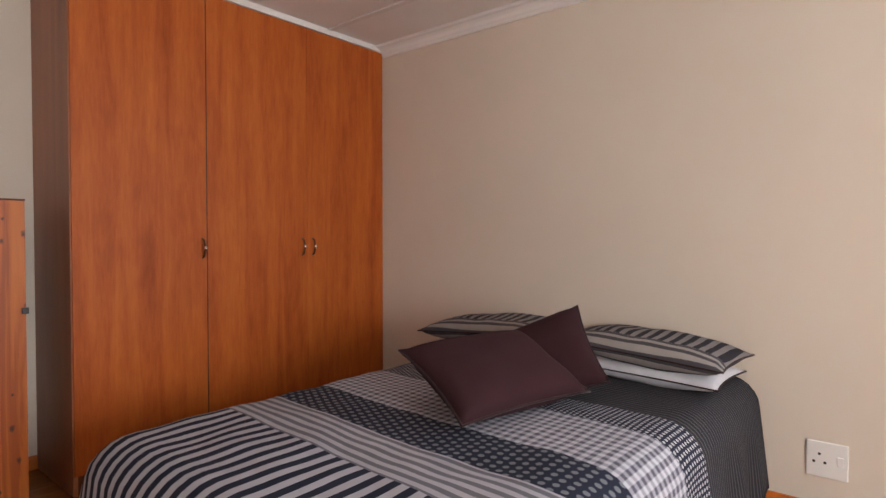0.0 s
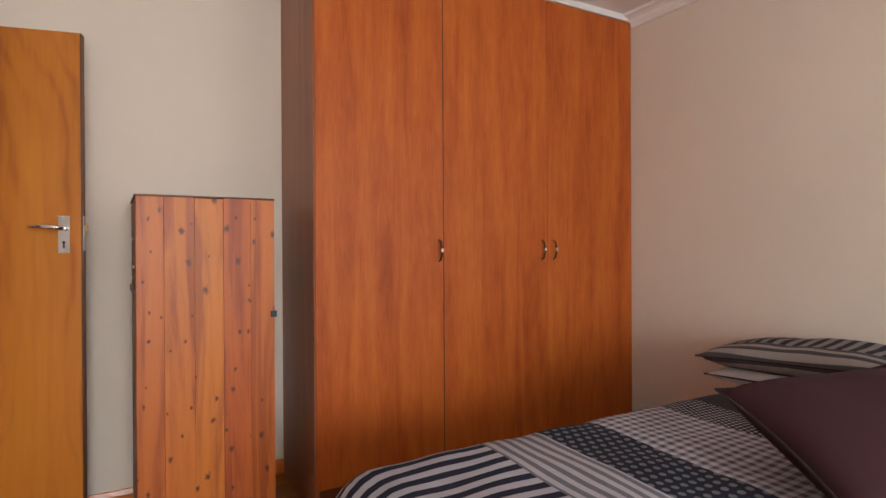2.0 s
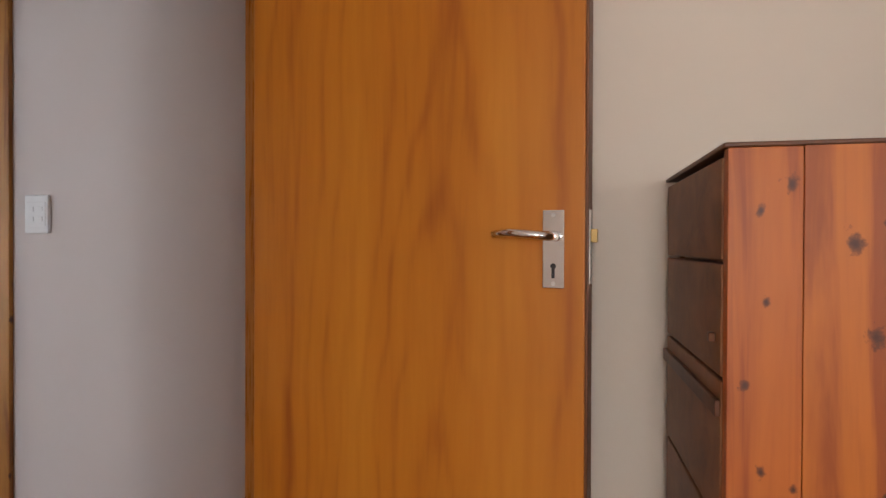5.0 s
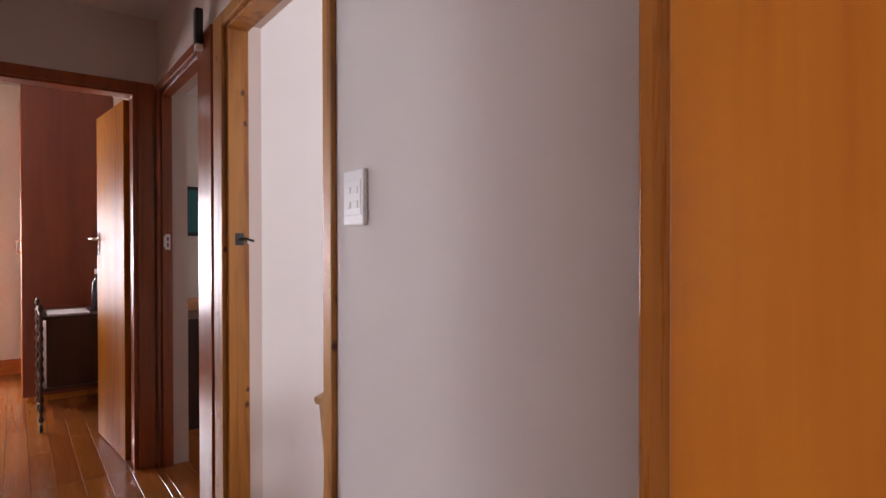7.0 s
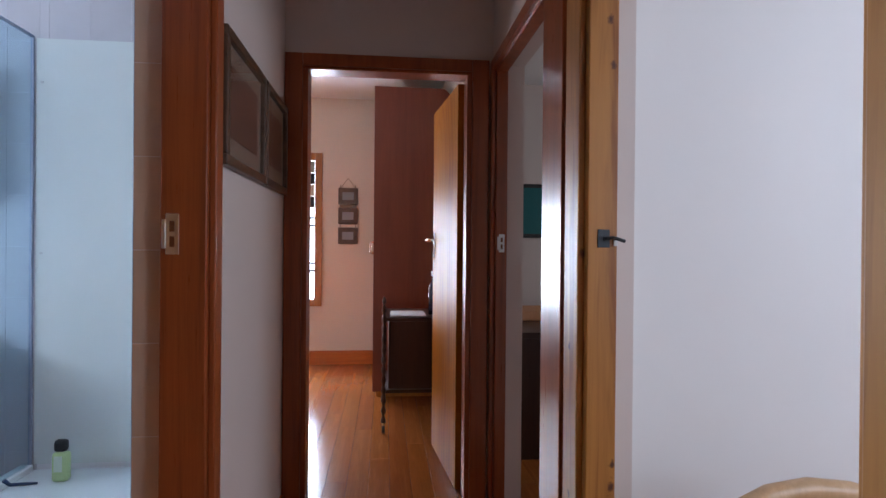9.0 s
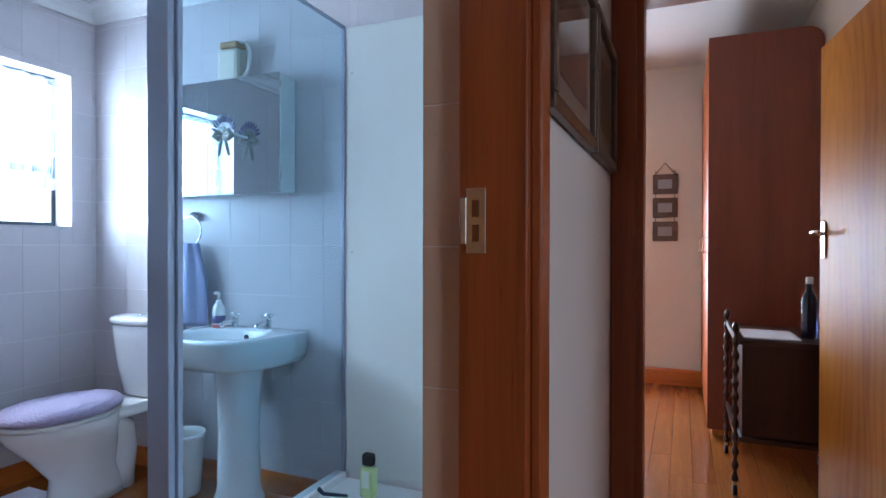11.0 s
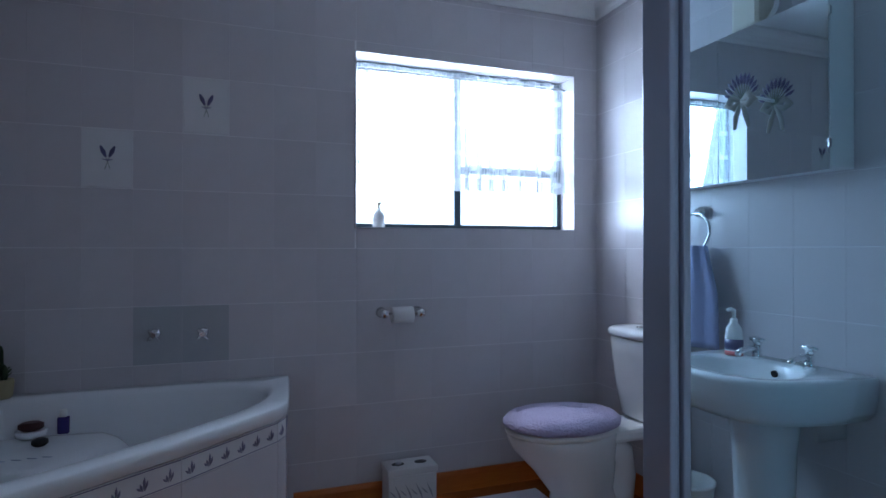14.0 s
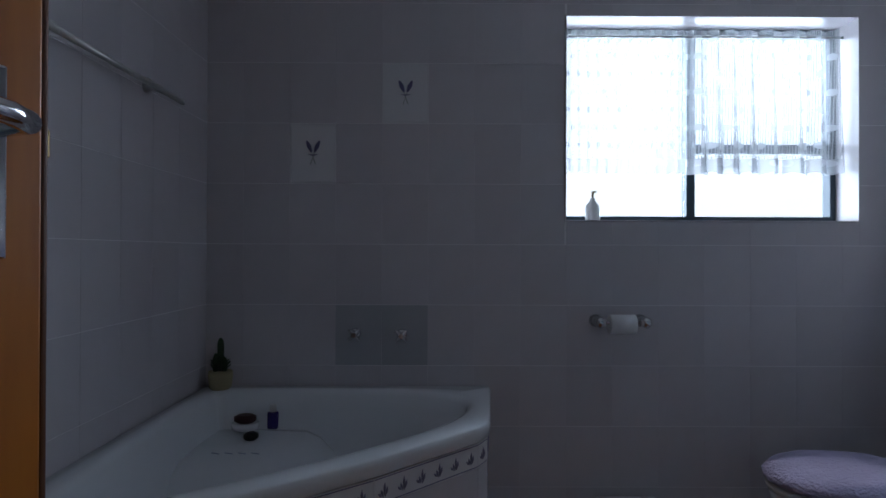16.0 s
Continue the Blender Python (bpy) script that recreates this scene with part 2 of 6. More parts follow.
BROWN_CLOTH = cloth("aubergine_brown_cloth", (0.040, 0.0155, 0.019))
BROWN_CLOTH.node_tree.nodes["Principled BSDF"].inputs["Sheen Weight"].default_value = 0.0
BROWN_PIPING = cloth("dark_piping", (0.030, 0.012, 0.014))
WHITE_CLOTH = cloth("white_cotton", (0.60, 0.60, 0.65))
LILAC_RUG = cloth("lilac_towelling", (0.46, 0.41, 0.60))
RUG_PILE = cloth("lilac_pile", (0.47, 0.42, 0.60))
pile_bump = [n for n in RUG_PILE.node_tree.nodes if n.type == "BUMP"][0]
pile_bump.inputs["Strength"].default_value, pile_bump.inputs["Distance"].default_value = 0.9, 0.012
for n in RUG_PILE.node_tree.nodes:
    if n.type == "TEX_NOISE" and n.inputs["Scale"].default_value > 100:
        n.inputs["Scale"].default_value = 85.0
LILAC_TOWEL = cloth("blue_lilac_towel", (0.30, 0.32, 0.50))
MAT_CLOTH = cloth("pale_bath_mat", (0.74, 0.72, 0.80))


def patterned(name, fac_of, a, b):
    m = material(name, a, 0.88, spec=0.15)
    uv = node(m, "ShaderNodeSeparateXYZ", Vector=coords(m, "UV"))
    fac = fac_of(m, uv.outputs[0], uv.outputs[1])
    wash = noise_fac(m, coords(m), 14, 3)
    col = mix(m, fac, a, b)
    col = node(m, "ShaderNodeHueSaturation", Color=col, Value=calc(m, "ADD", calc(m, "MULTIPLY", wash, 0.3), 0.85)).outputs[0]
    return finish(m, col, None, noise_fac(m, coords(m), 300, 2), 0.2, 0.001)


def stripe(m, u, period, share):
    return calc(m, "LESS_THAN", calc(m, "FRACT", calc(m, "DIVIDE", u, period)), share)


def dots(m, u, v, period, radius, stagger=True):
    row = calc(m, "DIVIDE", v, period)
    shift = calc(m, "MULTIPLY", calc(m, "MODULO", calc(m, "FLOOR", row), 2.0), 0.5) if stagger else 0.0
    fu = calc(m, "SUBTRACT", calc(m, "FRACT", calc(m, "ADD", calc(m, "DIVIDE", u, period), shift)), 0.5)
    fv = calc(m, "SUBTRACT", calc(m, "FRACT", row), 0.5)
    d = calc(m, "SQRT", calc(m, "ADD", calc(m, "MULTIPLY", fu, fu), calc(m, "MULTIPLY", fv, fv)))
    return calc(m, "LESS_THAN", d, radius)


NAVY, PALE, GREY = (0.018, 0.022, 0.040), (0.40, 0.40, 0.45), (0.15, 0.15, 0.175)
COVER = [
    patterned("navy_white_stripe", lambda m, u, v: stripe(m, v, 0.062, 0.5), NAVY, PALE),
    patterned("pale_grey_stripe", lambda m, u, v: stripe(m, u, 0.040, 0.5), GREY, PALE),
    patterned("navy_dots", lambda m, u, v: dots(m, u, v, 0.034, 0.30), NAVY, (0.16, 0.17, 0.19)),
    patterned("grey_gingham", lambda m, u, v: calc(m, "MULTIPLY", calc(m, "ADD", stripe(m, u, 0.036, 0.5), stripe(m, v, 0.036, 0.5)), 0.5), (0.10, 0.10, 0.13), (0.48, 0.48, 0.54)),
    patterned("small_diamonds", lambda m, u, v: dots(m, u, v, 0.020, 0.30), NAVY, (0.42, 0.42, 0.45)),
    patterned("charcoal_fine_stripe", lambda m, u, v: stripe(m, u, 0.022, 0.35), (0.022, 0.022, 0.028), (0.075, 0.073, 0.08)),
]
PILLOW_TOP = patterned("pillow_bold_stripe", lambda m, u, v: stripe(m, u, 0.050, 0.5), (0.026, 0.025, 0.032), (0.22, 0.205, 0.205))
PILLOW_BAND = patterned("pillow_fine_stripe", lambda m, u, v: stripe(m, v, 0.042, 0.5), (0.07, 0.065, 0.075), (0.30, 0.28, 0.27))


def clear_glass(name, tint):
    m = material(name, tint, 0.0)
    b = m.node_tree.nodes["Principled BSDF"]
    b.inputs["Transmission Weight"].default_value = 1.0
    b.inputs["IOR"].default_value = 1.45
    return m


def thin_pane(name, tint, gloss=0.12):
    m = material(name, tint)
    nt = m.node_tree
    clear = nt.nodes.new("ShaderNodeBsdfTransparent")
    clear.inputs[0].default_value = (*tint, 1)
    shine = nt.nodes.new("ShaderNodeBsdfGlossy")
    shine.inputs["Roughness"].default_value = 0.01
    facing = nt.nodes.new("ShaderNodeLayerWeight")
    facing.inputs[0].default_value = 0.5
    fac = calc(m, "ADD", calc(m, "MULTIPLY", calc(m, "POWER", facing.outputs["Facing"], 4.0), 0.5), 0.03)
    join = nt.nodes.new("ShaderNodeMixShader")
    nt.links.new(fac, join.inputs[0])
    nt.links.new(clear.outputs[0], join.inputs[1])
    nt.links.new(shine.outputs[0], join.inputs[2])
    nt.links.new(join.outputs[0], nt.nodes["Material Output"].inputs[0])
    return m


SHOWER_GLASS = thin_pane("blue_tinted_shower_glass", (0.80, 0.90, 0.95))
PANE_GLASS = thin_pane("window_glass", (0.97, 0.98, 0.98))
AMBER = clear_glass("dark_blue_bottle", (0.05, 0.06, 0.16))


def lace():
    m = material("white_lace", (0.62, 0.64, 0.67), 0.9)
    nt = m.node_tree
    b = nt.nodes["Principled BSDF"]
    uv = node(m, "ShaderNodeSeparateXYZ", Vector=coords(m, "UV"))
    net = calc(m, "MAXIMUM", stripe(m, uv.outputs[0], 0.006, 0.42), stripe(m, uv.outputs[1], 0.006, 0.42))
    sprig = dots(m, uv.outputs[0], uv.outputs[1], 0.075, 0.20)
    edge = calc(m, "LESS_THAN", uv.outputs[1], 0.055)
    fac = calc(m, "MAXIMUM", calc(m, "MULTIPLY", net, 0.62), calc(m, "MAXIMUM", calc(m, "MULTIPLY", sprig, 0.85), calc(m, "MULTIPLY", edge, 0.6)))
    clear = nt.nodes.new("ShaderNodeBsdfTransparent")
    trans = nt.nodes.new("ShaderNodeBsdfTranslucent")
    trans.inputs[0].default_value = (0.55, 0.57, 0.60, 1)
    half = nt.nodes.new("ShaderNodeMixShader")
    half.inputs[0].default_value = 0.5
    nt.links.new(b.outputs[0], half.inputs[1])
    nt.links.new(trans.outputs[0], half.inputs[2])
    join = nt.nodes.new("ShaderNodeMixShader")
    nt.links.new(fac, join.inputs[0])
    nt.links.new(clear.outputs[0], join.inputs[1])
    nt.links.new(half.outputs[0], join.inputs[2])
    nt.links.new(join.outputs[0], nt.nodes["Material Output"].inputs[0])
    return m


LACE = lace()


def glowing(name, colour, strength):
    m = material(name, colour)
    b = m.node_tree.nodes["Principled BSDF"]
    b.inputs["Emission Color"].default_value = (*colour, 1)
    b.inputs["Emission Strength"].default_value = strength
    return m


DAY = glowing("bright_overcast_distance", (0.93, 0.97, 1.0), 3.0)


# ---- mesh helpers ----
def box(bm, x0, y0, z0, x1, y1, z1, bevel=0.0, seg=2):
    """A box with optional rounded edges, added to bm."""
    vs = [bm.verts.new(p) for p in ((x0, y0, z0), (x1, y0, z0), (x1, y1, z0), (x0, y1, z0), (x0, y0, z1), (x1, y0, z1), (x1, y1, z1), (x0, y1, z1))]
    fs = [bm.faces.new([vs[i] for i in q]) for q in ((3, 2, 1, 0), (4, 5, 6, 7), (0, 1, 5, 4), (1, 2, 6, 5), (2, 3, 7, 6), (3, 0, 4, 7))]
    if bevel:
        edges = list({e for f in fs for e in f.edges})
        bmesh.ops.bevel(bm, geom=edges, offset=bevel, segments=seg, profile=0.5, affect="EDGES")
    return bm


def boxes(*specs, bevel=0.0):
    bm = bmesh.new()
    for s in specs:
        box(bm, *s, bevel=bevel)
    return bm


def tube(bm, points, radius, seg=12, cap=True):
    """A round bar along points; radius is one number or one for each point."""
    pts = [Vector(p) for p in points]
    rad = radius if isinstance(radius, (list, tuple)) else [radius] * len(pts)
    rings, side = [], None
    for i, p in enumerate(pts):
        d = (pts[min(i + 1, len(pts) - 1)] - pts[max(i - 1, 0)]).normalized()
        if side is None:
            side = d.orthogonal().normalized()
        side = (side - d * side.dot(d)).normalized()
        up = d.cross(side)
        rings.append([bm.verts.new(p + rad[i] * (math.cos(a) * side + math.sin(a) * up)) for a in (2 * math.pi * k / seg for k in range(seg))])
    for r0, r1 in zip(rings, rings[1:]):
        for k in range(seg):
            f = bm.faces.new((r0[k], r0[(k + 1) % seg], r1[(k + 1) % seg], r1[k]))
            f.smooth = True
    if cap:
        bm.faces.new(rings[0][::-1])
        bm.faces.new(rings[-1])
    return bm


def lathe(bm, cx, cy, profile, seg=24, sx=1.0, sy=1.0):
    """A turned body round the upright through (cx, cy); profile of (radius, z)."""
    rings = [[bm.verts.new((cx + sx * r * math.cos(2 * math.pi * k / seg), cy + sy * r * math.sin(2 * math.pi * k / seg), z)) for k in range(seg)] for r, z in profile]
    for r0, r1 in zip(rings, rings[1:]):
        for k in range(seg):
            f = bm.faces.new((r0[k], r0[(k + 1) % seg], r1[(k + 1) % seg], r1[k]))
            f.smooth = True
    bm.faces.new(rings[0][::-1])
    bm.faces.new(rings[-1])
    return bm


def loft(bm, rings, closed=True, cap=True):
    """Skin through rings of equally many points."""
    vs = [[bm.verts.new(p) for p in ring] for ring in rings]
    n = len(vs[0])
    for r0, r1 in zip(vs, vs[1:]):
        for k in range(n if closed else n - 1):
            f = bm.faces.new((r0[k], r0[(k + 1) % n], r1[(k + 1) % n], r1[k]))
            f.smooth = True
    if cap:
        bm.faces.new(vs[0][::-1])
        bm.faces.new(vs[-1])
    return bm


def mesh_object(name, bm, mat, smooth=False):
    me = bpy.data.meshes.new(name)
    if smooth:
        for f in bm.faces:
            f.smooth = True
    bmesh.ops.recalc_face_normals(bm, faces=bm.faces[:])
    bm.to_mesh(me)
    bm.free()
    me.materials.append(mat)
    return new(name, me)


def structure(name, bm, mat, label, category):
    return tagged(mesh_object(name, bm, mat), label, category, kind="structure")


def thing(name, at, label, category, group="", rz=0.0):
    ob = new(name)
    ob.empty_display_size = 0.1
    ob.matrix_world = pose(*at, 0, 0, rz)
    return tagged(ob, label, category, group)


def part(name, bm, mat, parent, label="", local=False):
    """One mesh under a thing or a part; in world metres unless local."""
    ob = mesh_object(name, bm, mat)
    ob.parent = parent
    if not local:
        chain, top = Matrix.Identity(4), parent
        while top is not None:
            chain = top.matrix_basis @ chain if top.parent is None else top.matrix_parent_inverse @ top.matrix_basis @ chain
            top = top.parent
        ob.matrix_parent_inverse = chain.inverted()
    return tagged(ob, label) if label else ob


def whole(name, bm, mat, label, category, group="", smooth=False):
    return tagged(mesh_object(name, bm, mat, smooth), label, category, group)


# ---- the building: plan ----
NORTH, N_HALL, SOUTH_HALL, BATH_N = 3.93, 4.03, 3.055, 2.865
HALL_OUT = N_HALL + 0.14
BEDROOM = Vector((0.20, -0.15, 0.0))  # the bedroom is laid out from its own corner and set beside the passage
W_BED, E_BED, S_BED = 0.26, 3.86, -2.50
W_BATH, E_BATH, S_BATH = -3.12, -0.33, 0.17
H_BED, H_HALL, H_BATH, H_FAR = 2.57, 2.47, 2.55, 2.75
HEAD = 2.04
JAMB_W = -1.77
X_FAR, X_END = -2.90, -6.20

# bedroom
structure("wall_bedroom_north", boxes((W_BED, NORTH, 0, E_BED + 0.15, NORTH + 0.14, H_BED)), CREAM, "cream painted bedroom wall behind the wardrobe", "wall")
structure("wall_bedroom_east", boxes(
    (E_BED, 0.00, 0, E_BED + 0.15, NORTH, H_BED), (E_BED, S_BED, 0, E_BED + 0.15, -1.70, H_BED),
    (E_BED, -1.70, 0, E_BED + 0.15, 0.00, 0.85), (E_BED, -1.70, 2.1, E_BED + 0.15, 0.00, H_BED)), CREAM, "cream painted wall at the head of the bed", "wall")
structure("wall_bedroom_west", boxes((W_BED - 0.10, S_BED, 0, W_BED, 2.98, H_BED), (W_BED - 0.10, 2.98, HEAD + 0.07, W_BED, NORTH, H_BED), (W_BED - 0.10, 3.93, 0, W_BED - 0.002, 4.175, H_BED)), CREAM, "cream painted wall with the bedroom doorway", "wall")
structure("wall_bedroom_south", boxes((W_BED - 0.10, S_BED - 0.15, 0, 0.36, S_BED, H_BED), (1.80, S_BED - 0.15, 0, E_BED + 0.15, S_BED, H_BED), (0.36, S_BED - 0.15, 0, 1.80, S_BED, 0.85), (0.36, S_BED - 0.15, 2.1, 1.80, S_BED, H_BED)), CREAM, "cream painted bedroom wall with an assumed window", "wall")
structure("ceiling_bedroom", boxes((W_BED - 0.10, S_BED - 0.15, H_BED, E_BED + 0.15, NORTH + 0.14, H_BED + 0.1)), CEILING, "white boarded bedroom ceiling", "ceiling")
for x in (0.95, 2.15, 3.35):
    structure("trim", boxes((x, S_BED, H_BED - 0.008, x + 0.04, NORTH - 0.02, H_BED)), SEAM, "white cover strip over a ceiling board joint", "ceiling strip")


def cornice(x0, y0, x1, y1, inward, top, size=0.075):
    """A hollow-curved moulding along a wall top from (x0, y0) to (x1, y1)."""
    bm = bmesh.new()
    nx, ny = inward
    prof = [(0, 0), (0.012, 0), (0.02, 0.012)] + [(0.02 + (size - 0.02) * (1 - math.cos(a)), 0.012 + (size - 0.026) * math.sin(a)) for a in (0.3, 0.7, 1.1, 1.5)] + [(size, size - 0.004), (size, size), (0, size)]
    loft(bm, [[(x + nx * d, y + ny * d, top - size + h) for d, h in prof] for x, y in ((x0, y0), (x1, y1))])
    for f in bm.faces:
        f.smooth = False
    return structure("trim", bm, CEILING, "white hollow moulded cornice along the ceiling", "cornice")


cornice(W_BED, NORTH, 1.87, NORTH, (0, -1), H_BED)
cornice(E_BED, S_BED, E_BED, 3.37, (-1, 0), H_BED)
cornice(W_BED, S_BED, W_BED, NORTH, (1, 0), H_BED)
cornice(E_BATH, S_BATH, W_BATH, S_BATH, (0, 1), H_BATH, 0.09)
cornice(W_BATH, S_BATH, W_BATH, 1.85, (1, 0), H_BATH, 0.09)

# hall
structure("wall_hall_north", boxes(
    (-0.736, N_HALL, 0, 0.46, HALL_OUT, 2.6), (-1.64, N_HALL, HEAD + 0.036, -0.736, HALL_OUT, 2.6),
    (-1.955, N_HALL, 0, -1.64, HALL_OUT, 2.6), (-2.85, N_HALL, HEAD + 0.036, -1.955, HALL_OUT, 2.6),
    (X_FAR - 0.12, N_HALL, 0, -2.85, HALL_OUT, 2.6)), HALL_PAINT, "pale painted passage wall with two doorways", "wall")
structure("wall_hall_south", boxes(
    (X_FAR, BATH_N, 0, JAMB_W, SOUTH_HALL, H_HALL), (JAMB_W, BATH_N, HEAD + 0.036, -0.62, SOUTH_HALL, H_HALL), (-0.62, BATH_N, 0, 0.358, SOUTH_HALL, H_HALL)), HALL_PAINT, "pale painted passage wall with the bathroom doorway", "wall")
structure("wall_hall_west", boxes(
    (W_BATH - 0.17, BATH_N, 0, X_FAR, 3.126, H_FAR), (X_FAR - 0.12, 3.126, HEAD + 0.036, X_FAR, N_HALL, H_FAR), (X_FAR - 0.12, 3.939, 0, X_FAR, N_HALL, HEAD + 0.036)), HALL_PAINT, "painted wall at the end of the passage", "wall")
structure("ceiling_hall", boxes((X_FAR, SOUTH_HALL, H_HALL, 0.358, N_HALL, H_HALL + 0.13)), CEILING, "white passage ceiling", "ceiling")

# side rooms
structure("wall_side_room", boxes((-1.82, HALL_OUT, 0, -1.76, 6.2, 2.5), (1.0, HALL_OUT, 0, 1.1, 6.2, 2.5), (-1.76, 6.2, 0, 1.0, 6.3, 2.5)), ROOM_WHITE, "white walls of a small side room", "wall")
structure("ceiling_side_room", boxes((-1.82, HALL_OUT, 2.5, 1.1, 6.3, 2.6)), CEILING, "white side room ceiling", "ceiling")
structure("wall_study", boxes((-4.70, HALL_OUT, 0, -4.60, 6.2, 2.5), (-4.60, 6.2, 0, -1.82, 6.3, 2.5)), HALL_PAINT, "pale painted study walls", "wall")
structure("ceiling_study", boxes((-4.70, HALL_OUT, 2.5, -1.82, 6.3, 2.6)), CEILING, "white study ceiling", "ceiling")

# far room
structure("wall_far_room_west", boxes((X_END - 0.15, 0.9, 0, X_END, 1.95, H_FAR), (X_END - 0.15, 2.87, 0, X_END, 4.2, H_FAR), (X_END - 0.15, 1.95, 0, X_END, 2.87, 0.66), (X_END - 0.15, 1.95, 2.12, X_END, 2.87, H_FAR)), CREAM, "cream painted wall with a narrow window", "wall")
structure("wall_far_room_north", boxes((X_END, 4.06, 0, X_FAR - 0.12, 4.07, H_FAR)), CREAM, "cream painted wall behind the far wardrobe", "wall")
structure("wall_far_room_south", boxes((X_END, 0.9, 0, W_BATH - 0.152, 1.0, H_FAR)), CREAM, "cream painted far room wall", "wall")
structure("ceiling_far_room", boxes((X_END - 0.15, 0.9, H_FAR, X_FAR - 0.001, 4.2, H_FAR + 0.1)), CEILING, "white far room ceiling", "ceiling")

structure("wall_far_room_east", boxes((W_BATH - 0.17, 1.0, 0, W_BATH - 0.151, BATH_N, H_FAR)), CREAM, "cream painted far room wall", "wall")

# bathroom shell
structure("wall_bath_south", boxes((W_BATH - 0.15, S_BATH - 0.2, 0, -2.98, S_BATH, H_BATH), (-1.78, S_BATH - 0.2, 0, E_BATH + 0.15, S_BATH, H_BATH), (-2.98, S_BATH - 0.2, 0, -1.78, S_BATH, 1.30), (-2.98, S_BATH - 0.2, 2.14, -1.78, S_BATH, H_BATH)), GROUT, "white tiled bathroom wall with the window", "wall")
structure("wall_bath_west", boxes((W_BATH - 0.15, S_BATH, 0, W_BATH, BATH_N, H_BATH)), GROUT, "white tiled wall behind basin and toilet", "wall")
structure("wall_bath_east", boxes((E_BATH, S_BATH, 0, E_BATH + 0.15, BATH_N, H_BATH)), GROUT, "white tiled wall beside the bath", "wall")
structure("ceiling_bath", boxes((W_BATH - 0.15, S_BATH - 0.2, H_BATH, E_BATH + 0.15, BATH_N, H_BATH + 0.1)), CEILING, "white bathroom ceiling", "ceiling")

# floors
floor = structure("floor", boxes((X_END - 0.15, 0.9, -0.12, X_FAR, 4.2, -0.012), (X_FAR, -2.80, -0.12, E_BED + 0.35, 6.3, -0.012), (-4.70, 4.2, -0.12, X_FAR, 6.3, -0.012)), FLOOR_BED, "varnished orange wooden board floor", "floor")
structure("ground", boxes((-60, -60, -0.45, 60, 60, -0.30)), paint("dry_ground", (0.30, 0.27, 0.22)), "pale dry ground outside the house", "ground")


def backdrop(x0, y0, x1, y1, z0, z1):
    bm = bmesh.new()
    vs = [bm.verts.new(p) for p in ((x0, y0, z0), (x1, y1, z0), (x1, y1, z1), (x0, y0, z1))]
    bm.faces.new(vs)
    return structure("backdrop", bm, DAY, "bright white overcast distance outside the window", "backdrop")


backdrop(-6.5, -3.0, 2.5, -3.0, -0.3, 5.0)
backdrop(E_BED + 3.0, -4.0, E_BED + 3.0, 3.0, -0.3, 5.0)
backdrop(X_END - 2.5, 0.5, X_END - 2.5, 4.5, -0.3, 4.5)


# ---- door frames ----
def frame_in_wall_y(name, x0, x1, y0, y1, mat, label, head=HEAD, face=(0.0, 0.0), wide=0.06, wide_west=None):
    """Jambs, head and architraves of an opening in a wall that runs along x; face: how far architraves stand out at y0 and y1."""
    f = thing(name, (x0, y0, 0), label, "door frame")
    f["kind"] = "structure"
    t = 0.035
    west = wide if wide_west is None else wide_west
    part("jamb", boxes((x0, y0, 0, x0 + t, y1, head), bevel=0.003), mat, f)
    part("jamb", boxes((x1 - t, y0, 0, x1, y1, head), bevel=0.003), mat, f)
    part("head", boxes((x0, y0, head, x1, y1, head + t), bevel=0.003), mat, f)
    for y, out, sgn in ((y0, face[0], -1), (y1, face[1], 1)):
        if out:
            ya, yb = sorted((y, y + sgn * out))
            part("architrave", boxes((x0 - west, ya, 0, x0 + 0.012, yb, head + 0.06), bevel=0.004), mat, f)
            part("architrave", boxes((x1 - 0.012, ya, 0, x1 + wide, yb, head + 0.06), bevel=0.004), mat, f)
            part("architrave", boxes((x0 + 0.013, ya, head + 0.012, x1 - 0.013, yb, head + 0.06), bevel=0.004), mat, f)
    return f


def frame_in_wall_x(name, y0, y1, x0, x1, mat, label, head=HEAD, face=(0.0, 0.0), wide=0.06, skip_far=False):
    f = thing(name, (x0, y0, 0), label, "door frame")
    f["kind"] = "structure"
    t = 0.035
    part("jamb", boxes((x0, y0, 0, x1, y0 + t, head), bevel=0.003), mat, f)
    part("jamb", boxes((x0, y1 - t, 0, x1, y1, head), bevel=0.003), mat, f)
    part("head", boxes((x0, y0, head, x1, y1, head + t), bevel=0.003), mat, f)
    for x, out, sgn in ((x0, face[0], -1), (x1, face[1], 1)):
        if out:
            xa, xb = sorted((x, x + sgn * out))
            part("architrave", boxes((xa, y0 - wide, 0, xb, y0 + 0.012, head + wide), bevel=0.004), mat, f)
            if not skip_far:
                part("architrave", boxes((xa, y1 - 0.012, 0, xb, y1 + wide, head + wide), bevel=0.004), mat, f)
            part("architrave", boxes((xa, y0 + 0.013, head + 0.012, xb, y1 - 0.013, head + wide), bevel=0.004), mat, f)
    return f


